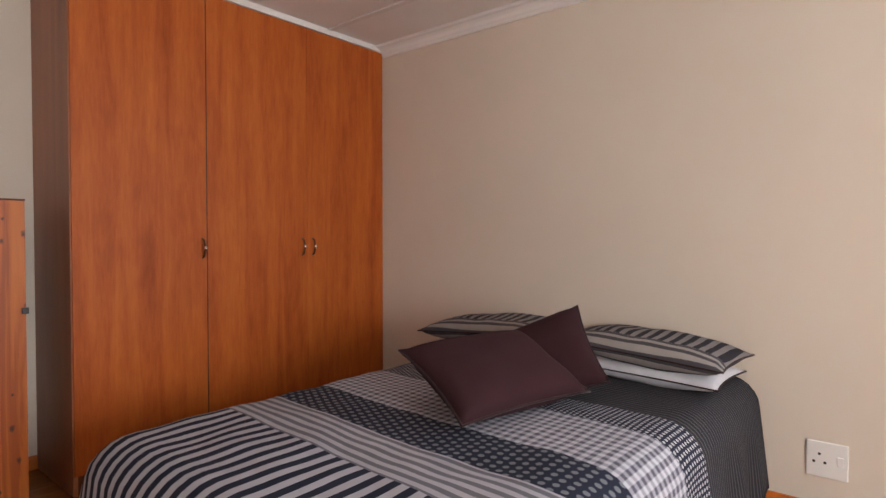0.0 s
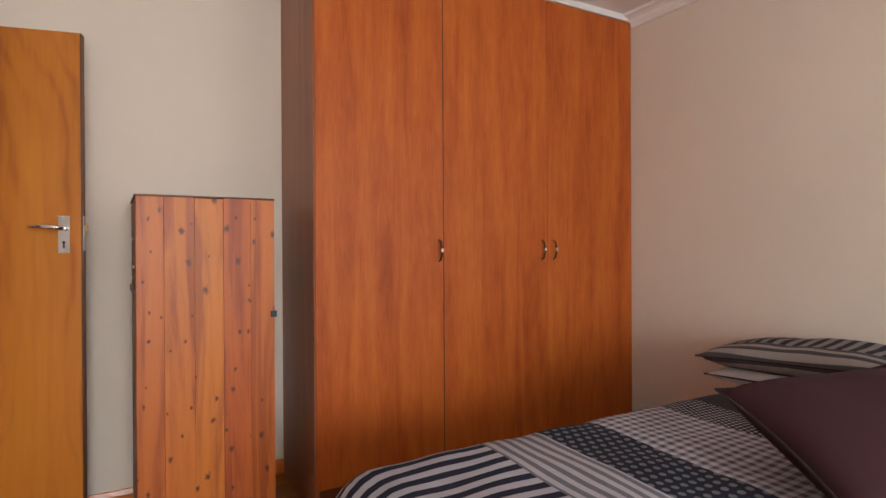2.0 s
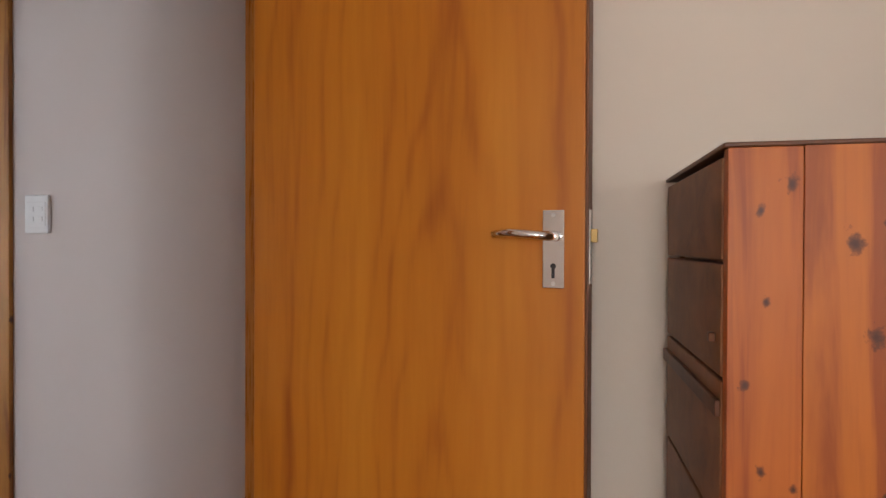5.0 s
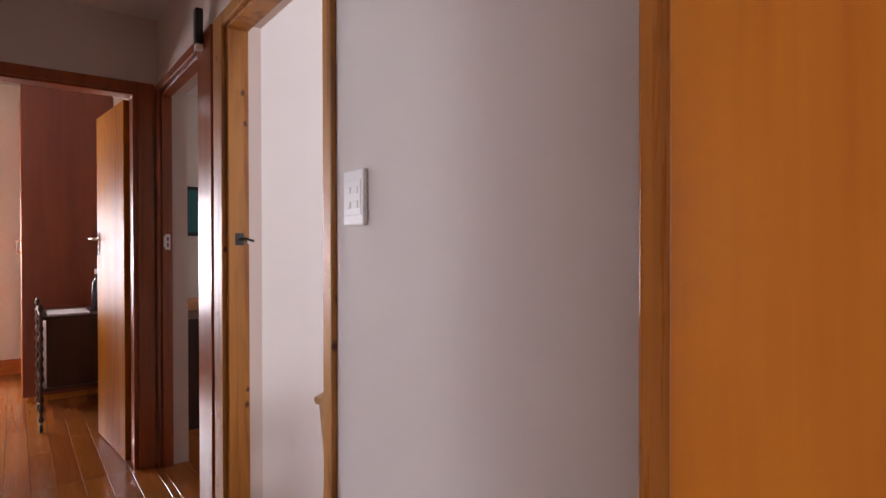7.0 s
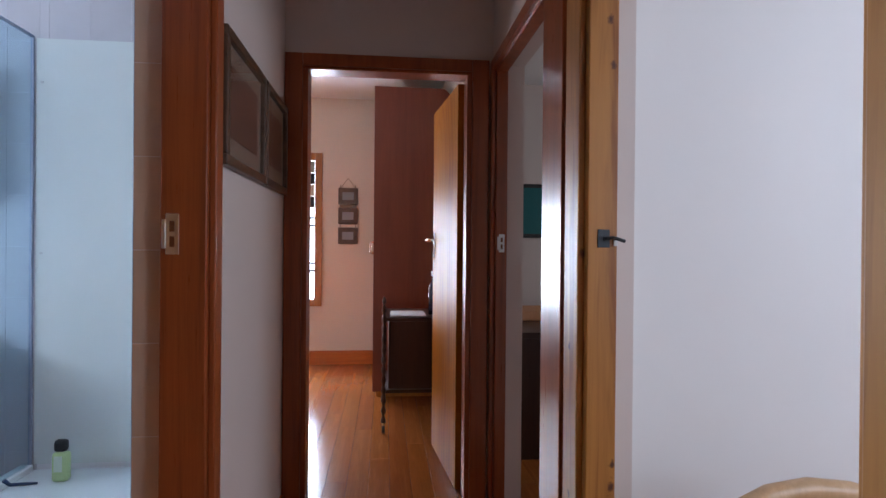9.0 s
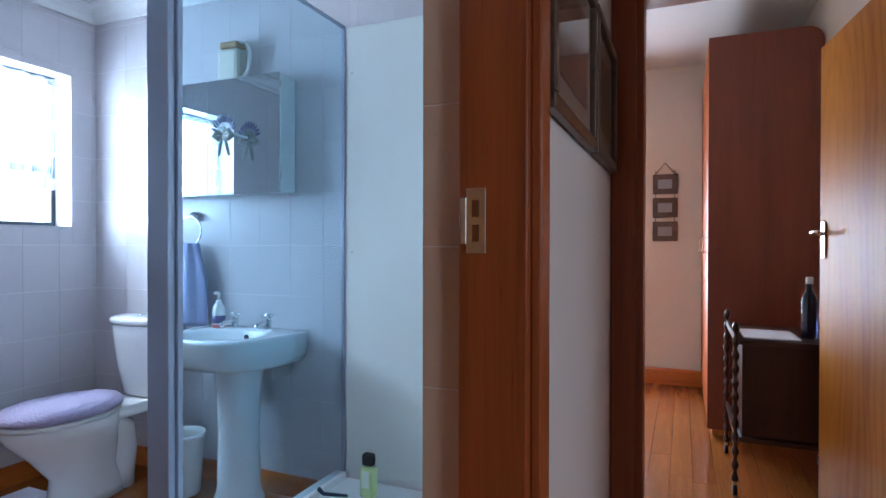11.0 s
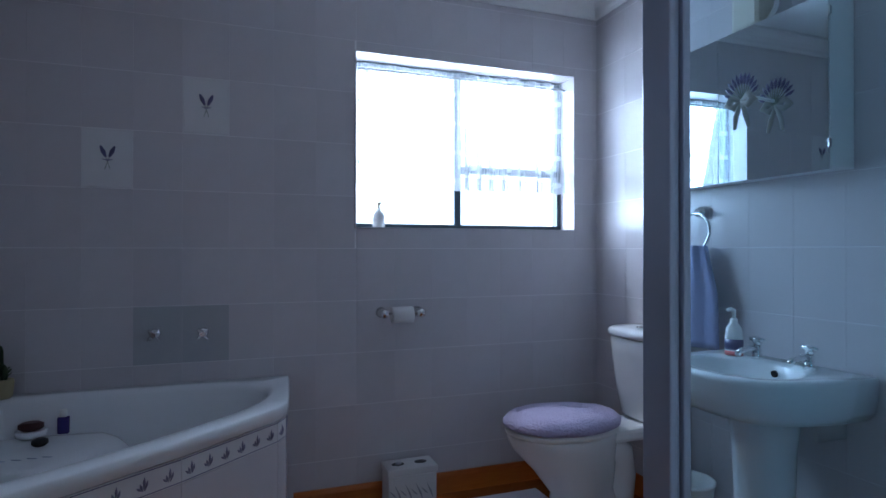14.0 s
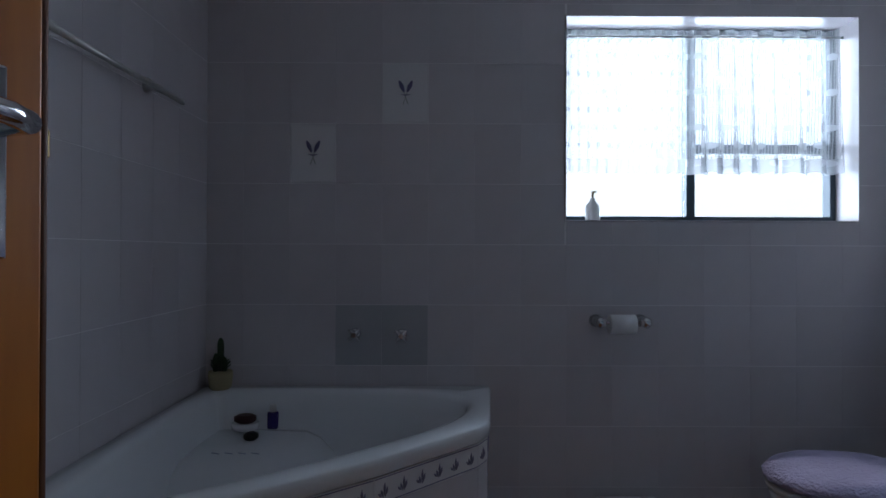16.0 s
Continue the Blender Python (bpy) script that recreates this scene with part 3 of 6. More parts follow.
frame_in_wall_x("door_frame", 2.98, 3.927, W_BED - 0.105, W_BED + 0.005, FRAME_ORANGE, "varnished orange wooden bedroom door frame", HEAD + 0.01, (0.0, 0.015), skip_far=True)
n1 = frame_in_wall_y("door_frame", -1.64, -0.736, N_HALL + 0.002, N_HALL + 0.080, PINE_FRAME, "knotty pine door frame with a hook latch", face=(0.018, 0.0), wide=0.037, wide_west=0.10)
n2 = frame_in_wall_y("door_frame", -2.85, -1.955, N_HALL + 0.002, N_HALL + 0.055, FRAME_RED, "red-brown varnished study door frame", face=(0.02, 0.0), wide=0.19, wide_west=0.025)
bf = frame_in_wall_y("door_frame", JAMB_W, -0.62, 2.945, SOUTH_HALL + 0.005, FRAME_RED, "red-brown varnished bathroom door frame", face=(0.0, 0.018), wide=0.05)
fd = frame_in_wall_x("door_frame", 3.126, 3.939, X_FAR - 0.11, X_FAR + 0.005, FRAME_RED, "red-brown varnished frame at the passage end", face=(0.0, 0.02), wide=0.068)


# ---- doors ----
def lever(parent, px, pz, out, turn):
    """A chrome lever on a back plate, in the leaf's own metres: out is the side (-1 or 1), turn the way the lever points along x."""
    y = out * 0.022
    ya, yb = sorted((y, y + out * 0.006))
    plate = part("handle_plate", boxes((px - 0.021, ya, pz - 0.100, px + 0.021, yb, pz + 0.050), bevel=0.002), CHROME, parent, "chrome back plate", True)
    ka, kb = sorted((y + out * 0.0055, y + out * 0.0068))
    part("keyhole", tube(boxes((px - 0.003, ka, pz - 0.080, px + 0.003, kb, pz - 0.060)), [(px, ka, pz - 0.057), (px, kb + (0.0002 if out > 0 else 0), pz - 0.057)], 0.0055, 12), BLACK, plate, "", True)
    bm = tube(bmesh.new(), [(px, y, pz), (px, y + out * 0.05, pz), (px + turn * 0.02, y + out * 0.057, pz + 0.001), (px + turn * 0.07, y + out * 0.055, pz + 0.006), (px + turn * 0.106, y + out * 0.05, pz + 0.003)], [0.011, 0.009, 0.009, 0.0085, 0.007], 14)
    part("lever", bm, CHROME, plate, "chrome lever", True)
    for dz in (-0.090, 0.040):
        part("screw", tube(bmesh.new(), [(px, y + out * 0.005, pz + dz), (px, y + out * 0.0075, pz + dz)], 0.004, 10), STEEL, plate, "", True)


def door(name, hinge, rz, wide, label, handle_z, swing, high=HEAD - 0.012, face=None):
    """A flush leaf from its hinge along local x. swing: 1 or -1, the side towards which the lever is seen first."""
    d = thing(name, (*hinge, 0.008), label, "door", rz=rz)
    part("leaf", boxes((0, -0.02, 0, wide, 0.02, high), bevel=0.003), face or VENEER, d, "", True)
    part("lipping", boxes((wide, -0.0195, 0.001, wide + 0.006, 0.0195, high - 0.001), bevel=0.002), VENEER_EDGE, d, "dark door edge", True)
    part("lock_face", boxes((wide + 0.006, -0.011, handle_z - 0.09, wide + 0.0075, 0.011, handle_z + 0.05)), STEEL, d, "", True)
    part("latch_bolt", boxes((wide + 0.0075, -0.006, handle_z - 0.012, wide + 0.02, 0.006, handle_z + 0.014), bevel=0.002), BRASS, d, "brass latch bolt", True)
    for out in (-1, 1):
        lever(d, wide - 0.058, handle_z, out, -1)
    for z in (0.25, 1.0, 1.75):
        part("hinge", tube(bmesh.new(), [(-0.006, swing * 0.022, z), (-0.006, swing * 0.022, z + 0.1)], 0.006, 8), BRASS, d, "", True)
    return d


door("door", (0.215, 3.86), -13.3, 0.81, "golden veneered flush door standing open", 1.243, 1)
door("door", (-0.712, 2.868), -103.6, 0.895, "golden veneered bathroom door standing open", 1.260, -1)
door("door", (-3.035, 3.898), 185.5, 0.66, "glossy golden veneered door standing open", 1.25, -1, face=VENEER_GLOSS)


def strike(parent, x, y, z, face, k=0.6):
    """A strike plate on a jamb; face is +1 when it looks to +x."""
    xa, xb = sorted((x, x + face * 0.003))
    p = part("strike_plate", boxes((xa, y - 0.022 * k, z - 0.07 * k, xb, y + 0.022 * k, z + 0.07 * k), bevel=0.001), STEEL, parent, "steel strike plate")
    xc, xd = sorted((x + face * 0.003, x + face * 0.0042))
    for a, b in ((0.008, 0.045), (-0.045, -0.008)):
        part("slot", boxes((xc, y - 0.008 * k, z + a * k, xd, y + 0.008 * k, z + b * k)), VENEER_EDGE, p)
    for dz in (-0.06, 0.06):
        part("screw", tube(bmesh.new(), [(x + face * 0.002, y, z + dz * k), (x + face * 0.0045, y, z + dz * k)], 0.003, 8), STEEL, p)
    part("lip", boxes((xa, y - 0.034 * k, z - 0.05 * k, xb + 0.002, y - 0.022 * k, z + 0.05 * k), bevel=0.001), STEEL, p)


strike(bf, -1.735, 2.976, 1.247, 1, 0.75)
strike(n2, -2.815, N_HALL + 0.03, 1.24, 1)

hx, hy = -1.605, N_HALL + 0.045
part("hook_latch", tube(bmesh.new(), [(hx, hy, 1.245), (hx + 0.013, hy + 0.002, 1.245), (hx + 0.02, hy + 0.015, 1.247), (hx + 0.023, hy + 0.03, 1.243), (hx + 0.023, hy + 0.045, 1.238)], 0.0045, 8), IRON, n1, "dark iron hook")
part("hook_plate", boxes((hx, hy - 0.018, 1.222, hx + 0.003, hy + 0.014, 1.268), bevel=0.001), IRON, n1)
part("staple", boxes((hx, hy + 0.024, 1.226, hx + 0.005, hy + 0.034, 1.246), bevel=0.001), STEEL, n1)


# ---- bedroom things ----
def wardrobe():
    w = thing("wardrobe", (1.88, 3.92, 0), "tall built-in cherry laminate wardrobe reaching the ceiling", "wardrobe")
    part("side_panel", boxes((1.872, 3.39, 0.0, 1.892, 3.925, 2.53), bevel=0.001), LAMINATE_SHADED, w, "side panel in a browner laminate, its shade put into the colour")
    part("carcass", boxes((1.894, 3.41, 0.09, E_BED - 0.003, 3.925, 2.525)), LAMINATE_EDGE, w)
    part("plinth", boxes((1.894, 3.42, 0.0, E_BED - 0.003, 3.90, 0.088)), LAMINATE_EDGE, w, "dark recessed plinth")
    part("top_strip", boxes((1.87, 3.372, 2.532, E_BED - 0.002, 3.40, 2.568)), CEILING, w, "white painted strip")
    edges = (1.876, 2.528, 3.192, 3.856)
    for i, (a, b) in enumerate(zip(edges, edges[1:])):
        gap = 0.0035 if i == 0 else 0.0012
        d = part("door", boxes((a + 0.001, 3.38, 0.095, b - gap, 3.40, 2.528), bevel=0.0015), LAMINATE, w)
        hx = (2.50, 3.152, 3.232)[i]
        pts = [(hx, 3.378, 1.098), (hx, 3.360, 1.108), (hx + 0.003, 3.354, 1.15), (hx, 3.360, 1.192), (hx, 3.378, 1.202)]
        h = part("handle", tube(bmesh.new(), pts, [0.005, 0.005, 0.007, 0.005, 0.005], 10), BRONZE, d, "dark bow handle")
        part("collar", tube(bmesh.new(), [(hx + 0.003, 3.354, 1.138), (hx + 0.003, 3.353, 1.162)], 0.0095, 12), CHROME, d, "bright chrome collar")
    part("seam_gap", boxes((2.5235, 3.3795, 0.1, 2.528, 3.381, 2.52)), BLACK, w)


wardrobe()


def chest():
    x0, x1, y0, y1, top = 1.185, 1.71, 3.425, 3.885, 1.375
    c = thing("chest_of_drawers", (x0, y0, 0), "tall knotty pine chest of drawers with worn sides", "chest of drawers")
    n = 5
    cuts = [x0, x0 + 0.097, x0 + 0.208, x0 + 0.318, x0 + 0.426, x1]
    for i in range(n):
        dz = (0.0, 0.003, -0.002, 0.001, -0.001)[i]
        part("side_board", boxes((cuts[i] + 0.0003, y0 - 0.001 * (i % 2), 0.03, cuts[i + 1] - 0.0003, y0 + 0.022, top - 0.003 + dz), bevel=0.0012), PINE_BOARD, c)
    part("back_panel", boxes((x1 - 0.02, y0 + 0.023, 0.03, x1, y1, top - 0.006)), CHEST_WOOD, c)
    part("far_side", boxes((x0 + 0.02, y1 - 0.02, 0.03, x1 - 0.021, y1, top - 0.006)), CHEST_WOOD, c)
    part("top_board", boxes((x0 - 0.006, y0 - 0.004, top - 0.003, x1 + 0.002, y1 + 0.004, top + 0.004), bevel=0.002), VENEER_EDGE, c, "thin dark top board")
    part("inner_case", boxes((x0 + 0.03, y0 + 0.024, 0.03, x1 - 0.022, y1 - 0.022, top - 0.008)), CHEST_WOOD, c)
    part("base", boxes((x0 + 0.01, y0 + 0.01, 0.0, x1 - 0.01, y1 - 0.01, 0.029)), CHEST_WOOD, c)
    levels = [0.06, 0.32, 0.58, 0.82, 1.04, 1.21, 1.365]
    for a, b in zip(levels, levels[1:]):
        d = part("drawer", boxes((x0 - 0.002, y0 + 0.024, a + 0.003, x0 + 0.028, y1 - 0.004, b - 0.003), bevel=0.003), CHEST_WOOD, c)
        if a == 1.04:
            part("catch", boxes((x0 - 0.012, y0 + 0.05, a + 0.05, x0 - 0.002, y0 + 0.064, a + 0.064), bevel=0.002), BRONZE, d, "small dark bronze catch")
    part("rail", boxes((x0 - 0.010, y0 + 0.022, 0.985, x0 - 0.002, y1 - 0.004, 1.01), bevel=0.002), VENEER_EDGE, c, "dark rail under the upper drawers")
    part("latch", boxes((x1 - 0.018, y0 - 0.010, 0.872, x1 + 0.008, y0 - 0.002, 0.900), bevel=0.003), IRON, c, "small dark metal latch")


chest()


def bed():
    b = thing("bed", (3.7, 1.72, 0), "double bed under a navy and grey patchwork cover", "bed")
    part("base", boxes((1.84, 1.06, 0.08, 3.80, 2.38, 0.30), bevel=0.02), cloth("bed_base_cloth", (0.08, 0.075, 0.08)), b, "dark upholstered bed base")
    part("mattress", boxes((1.80, 1.02, 0.302, 3.82, 2.42, 0.53), bevel=0.05), WHITE_CLOTH, b, "white mattress")
    for x in (1.95, 3.65):
        for y in (1.15, 2.28):
            part("leg", tube(bmesh.new(), [(x, y, 0), (x, y, 0.085)], 0.025, 10), BLACK, b)


bed()


def bed_cover():
    """A cover that lies on the mattress and falls over foot and sides with soft folds."""
    cuts = [1.36, 2.07, 2.29, 2.52, 2.87, 3.06, 3.83]
    top, r, y0, y1, xf = 0.565, 0.13, 0.94, 2.47, 1.62
    us = []
    for a, c in zip(cuts, cuts[1:]):
        k = max(2, int((c - a) / 0.035))
        us += [a + (c - a) * i / k for i in range(k)]
    us.append(cuts[-1])
    vs = [-0.42 + 0.035 * i for i in range(67)]
    wide = y1 - y0

    def fold(d):
        """Out and down along an edge rounded by r: how far out, how far down."""
        if d <= 0:
            return d, 0.0
        arc = r * math.pi / 2
        if d < arc:
            return r * math.sin(d / r), r * (1 - math.cos(d / r))
        return r + 0.12 * (d - arc), r + (d - arc)

    bm = bmesh.new()
    uvl = bm.loops.layers.uv.new("UVMap")
    grid = []
    for u in us:
        line = []
        for v in vs:
            ex = (xf + r) - u if u < xf + r else -(u - xf - r)
            fx, dx = fold(ex) if u < xf + r else (ex, 0.0)
            x = (xf + r) - fx
            if v < r:
                fy, dy = fold(r - v)
                y = y0 + r - fy
            elif v > wide - r:
                fy, dy = fold(v - wide + r)
                y = y1 - r + fy
            else:
                dy, y = 0.0, y0 + v
            z = top - (dx + dy if dx * dy == 0 else math.hypot(dx, dy) + 0.25 * min(dx, dy))
            wob = noise.noise((u * 2.3, v * 2.3, 0.3))
            z += 0.012 * wob + 0.006 * noise.noise((u * 7, v * 7, 1.0))
            hang = max(0.0, top - z - 0.12)
            x -= hang * 0.14 * noise.noise((v * 6, 0.0, 4.0)) if dx > 0.1 else 0.0
            y += hang * 0.14 * noise.noise((u * 6, 9.0, 4.0)) if dy > 0.1 else 0.0
            x += 0.06 * (y - 2.44) * min(1.0, 3.83 - u)
            line.append(bm.verts.new((x, y, max(z, 0.05))))
        grid.append(line)
    for i in range(len(us) - 1):
        mid = (us[i] + us[i + 1]) / 2
        slot = max(k for k in range(6) if mid > cuts[k])
        for j in range(len(vs) - 1):
            f = bm.faces.new((grid[i][j], grid[i + 1][j], grid[i + 1][j + 1], grid[i][j + 1]))
            f.material_index, f.smooth = slot, True
            for loop, (a, c) in zip(f.loops, ((us[i], vs[j]), (us[i + 1], vs[j]), (us[i + 1], vs[j + 1]), (us[i], vs[j + 1]))):
                loop[uvl].uv = (a, c)
    ob = whole("bed_cover", bm, COVER[0], "navy and grey patchwork cover of stripes, dots and checks", "bedspread")
    for m in COVER[1:]:
        ob.data.materials.append(m)
    thick = ob.modifiers.new("thickness", "SOLIDIFY")
    thick.thickness, thick.offset = 0.008, 1.0


bed_cover()


def pillow_mesh(wide, deep, high, pinch=0.10, n=22, band=0.0):
    """A stuffed pillow lying flat round its middle, with drawn-in sides and pointed corners."""
    bm = bmesh.new()
    uvl = bm.loops.layers.uv.new("UVMap")
    sheets = []
    for s in (1, -1):
        rows = []
        for i in range(n + 1):
            row = []
            for j in range(n + 1):
                a, c = 2 * i / n - 1, 2 * j / n - 1
                x = a * wide / 2 * (1 - pinch * (1 - c * c) * abs(a) ** 4 * 0.6)
                y = c * deep / 2 * (1 - pinch * (1 - a * a) * abs(c) ** 4 * 0.6)
                puff = max(0.0, (1 - abs(a) ** 2.6) * (1 - abs(c) ** 2.6)) ** 0.5
                z = s * high / 2 * puff + 0.012 * puff * noise.noise((x * 7 + wide, y * 7, s * 2.0))
                row.append((x, y, z))
            rows.append(row)
        sheets.append(rows)
    made = {}

    def vert(p):
        key = tuple(round(v, 6) for v in p)
        if key not in made:
            made[key] = bm.verts.new(p)
        return made[key]

    for s, rows in enumerate(sheets):
        for i in range(n):
            for j in range(n):
                quad = [rows[i][j], rows[i + 1][j], rows[i + 1][j + 1], rows[i][j + 1]]
                if s:
                    quad = quad[::-1]
                f = bm.faces.new([vert(p) for p in quad])
                f.smooth = True
                f.material_index = 1 if band and (quad[0][1] + quad[2][1]) / 2 < -deep / 2 + band else 0
                for loop, p in zip(f.loops, quad):
                    loop[uvl].uv = (p[0], p[1])
    return bm


def seam(wide, deep, radius, pinch=0.10):
    pts = []
    for k in range(48):
        side, t = divmod(k, 12)
        t = t / 6 - 1
        a, c = ((t, -1), (1, t), (-t, 1), (-1, -t))[side]
        pts.append((a * wide / 2 * (1 - pinch * (1 - c * c) * abs(a) ** 4 * 0.6), c * deep / 2 * (1 - pinch * (1 - a * a) * abs(c) ** 4 * 0.6), 0.0))
    return tube(bmesh.new(), pts + [pts[0]], radius, 6, False)


def pillow(at, label, mats, size, band, piping, turn=(0, 0, -90), name="pillow", group="pillows on the bed"):
    p = thing(name, (0, 0, 0), label, "pillow" if name == "pillow" else "cushion", group)
    p.matrix_world = pose(*at, *turn)
    cover = part("pillowcase", pillow_mesh(*size, band=band), mats[0], p, "", True)
    for m in mats[1:]:
        cover.data.materials.append(m)
    part("piping", seam(size[0], size[1], 0.004), piping, p, "", True)
    return p


for y, tilt, lean in ((2.20, 2.0, -3), (1.34, -1.0, 3)):
    pillow((3.60, y, 0.612), "white cotton pillow with dark piping on the bed", [WHITE_CLOTH], (0.70, 0.44, 0.115), 0, BROWN_PIPING, (0, lean * 0.5, -90 + tilt))
    pillow((3.59, y, 0.703), "grey and black striped pillow on a white one", [PILLOW_TOP, PILLOW_BAND], (0.76, 0.46, 0.15), 0.11, BROWN_PIPING, (0, lean, -90 + tilt * 2))


def cushion(corner, along, up, size, label):
    """A square cushion given by one corner and the ways of its two sides."""
    a, c = Vector(along).normalized(), Vector(up).normalized()
    n = a.cross(c).normalized()
    c = n.cross(a)
    mid = Vector(corner) + a * size[0] / 2 + c * size[1] / 2
    p = thing("cushion", (0, 0, 0), label, "cushion", "cushions on the bed")
    p.matrix_world = Matrix.Translation(mid) @ Matrix((a, c, n)).transposed().to_4x4()
    part("cushion_cover", pillow_mesh(*size, 0.17, 0.14), BROWN_CLOTH, p, "", True)
    part("piping", seam(*size, 0.0045, 0.14), BROWN_PIPING, p, "", True)


cushion((2.38, 1.50, 0.61), (0.60, -0.168, 0.02), (0.215, 0.34, 0.18), (0.60, 0.43), "aubergine brown square cushion leaning back on another")
cushion((3.07, 1.31, 0.65), (-0.16, 0.294, -0.146), (0.24, 0.26, 0.26), (0.43, 0.43), "aubergine brown square cushion propped on the pillows")


def socket():
    s = thing("wall_socket", (E_BED, 0.68, 0.185), "white plastic wall socket with a switch", "socket")
    part("plate", boxes((E_BED - 0.010, 0.606, 0.185, E_BED, 0.756, 0.338), bevel=0.004), WHITE_PLASTIC, s)
    for y, z in ((0.708, 0.285), (0.728, 0.250), (0.688, 0.250)):
        part("pin_hole", tube(bmesh.new(), [(E_BED - 0.0112, y, z), (E_BED - 0.009, y, z)], 0.006, 10), BLACK, s)
    part("rocker", boxes((E_BED - 0.014, 0.622, 0.245, E_BED - 0.009, 0.645, 0.285), bevel=0.002), WHITE_PLASTIC, s)


socket()


def window_in_south(name, x0, x1, y, z0, z1, mat, mullions, label, depth=0.05, bar=0.03):
    w = thing(name, ((x0 + x1) / 2, y, z0), label, "window")
    w["kind"] = "structure"
    part("window_frame", boxes((x0, y - depth, z0, x0 + bar, y, z1), (x1 - bar, y - depth, z0, x1, y, z1), (x0 + bar, y - depth, z0, x1 - bar, y, z0 + bar), (x0 + bar, y - depth, z1 - bar, x1 - bar, y, z1)), mat, w)
    cuts = [x0 + bar, *mullions, x1 - bar]
    for m in mullions:
        part("mullion", boxes((m - bar * 0.6, y - depth, z0 + bar, m + bar * 0.6, y, z1 - bar)), mat, w)
    for a, c in zip(cuts, cuts[1:]):
        p = part("pane", boxes((a + 0.019, y - depth / 2 - 0.002, z0 + bar, c - 0.019, y - depth / 2 + 0.002, z1 - bar)), PANE_GLASS, w)
        p.visible_shadow = False
    return w


# Unseen east window, added to go with its lamp.
bw = thing("assumed_window_east", (E_BED + 0.06, -0.85, 0.85), "assumed bedroom window out of view, placed to suit the light", "window")
bw["kind"] = "structure"
for y in (-1.70, -1.145, -0.585, -0.03):
    part("window_frame", boxes((E_BED + 0.06, y, 0.85, E_BED + 0.11, y + 0.03, 2.10)), WINDOW_METAL, bw)
for z in (0.85, 2.07):
    for y in (-1.67, -1.115, -0.555):
        part("window_rail", boxes((E_BED + 0.061, y, z, E_BED + 0.109, y + 0.525, z + 0.03)), WINDOW_METAL, bw)
for y in (-1.67, -1.115, -0.555):
    part("pane", boxes((E_BED + 0.083, y, 0.88, E_BED + 0.087, y + 0.525, 2.07)), PANE_GLASS, bw).visible_shadow = False
# Unseen south window, likewise added for the light.
window_in_south("assumed_window_south", 0.36, 1.80, S_BED - 0.06, 0.85, 2.10, WINDOW_METAL, [0.84, 1.32], "assumed bedroom window out of view, placed to suit the light")
wb = window_in_south("window_bathroom", -2.98, -1.78, S_BATH - 0.13, 1.30, 2.14, WINDOW_METAL, [-2.35], "dark metal bathroom window over a tiled sill")
part("transom", boxes((-2.95, S_BATH - 0.178, 1.60, -2.37, S_BATH - 0.132, 1.64)), WINDOW_METAL, wb)


# ---- hall things ----
def switch_plate():
    s = thing("light_switch", (-0.59, N_HALL, 1.26), "white four-gang light switch on the passage wall", "light switch")
    y = N_HALL
    x0, x1, z0, z1 = -0.638, -0.542, 1.268, 1.398
    part("plate", boxes((x0, y - 0.013, z0, x1, y, z1), bevel=0.004), WHITE_PLASTIC, s)
    part("cover", boxes((x0 + 0.010, y - 0.0145, z0 + 0.024, x1 - 0.010, y - 0.012, z1 - 0.024), bevel=0.001), WHITE_PLASTIC, s)
    for x in (-0.608, -0.572):
        for z in (z0 + 0.048, z1 - 0.048):
            part("rocker", boxes((x - 0.009, y - 0.0162, z - 0.008, x + 0.009, y - 0.014, z + 0.008), bevel=0.0008), WHITE_PLASTIC, s)


switch_plate()


def framed_picture(x0, x1, z0, z1, label):
    y = SOUTH_HALL
    p = thing("picture_frame", ((x0 + x1) / 2, y, z0), label, "picture", "framed pictures in the passage")
    t = 0.03
    for b in ((x0, z0, x1, z0 + t), (x0, z1 - t, x1, z1), (x0, z0 + t, x0 + t, z1 - t), (x1 - t, z0 + t, x1, z1 - t)):
        part("moulding", boxes((b[0], y + 0.004, b[1], b[2], y + 0.026, b[3]), bevel=0.004), FRAME_DARK, p)
    part("mount", boxes((x0 + t, y + 0.005, z0 + t, x1 - t, y + 0.010, z1 - t)), material("picture_mount", (0.30, 0.22, 0.16), 0.8), p)
    part("print", boxes((x0 + 0.09, y + 0.0105, z0 + 0.09, x1 - 0.09, y + 0.0115, z1 - 0.09)), PRINT, p, "dim brown print")
    g = part("glazing", boxes((x0 + t, y + 0.014, z0 + t, x1 - t, y + 0.016, z1 - t)), PANE_GLASS, p)
    g.visible_shadow = False


FRAME_DARK = wood("dark_picture_frame", (0.12, 0.07, 0.04), (0.075, 0.04, 0.022), (0.04, 0.02, 0.012), (20, 20, 20), 0.35)
PRINT = paint("brown_print", (0.16, 0.085, 0.055), 0.6)
framed_picture(-2.375, -1.85, 1.447, 1.84, "dark wooden framed print hanging in the passage")
framed_picture(-2.84, -2.395, 1.447, 1.84, "second dark framed print beside the passage end")

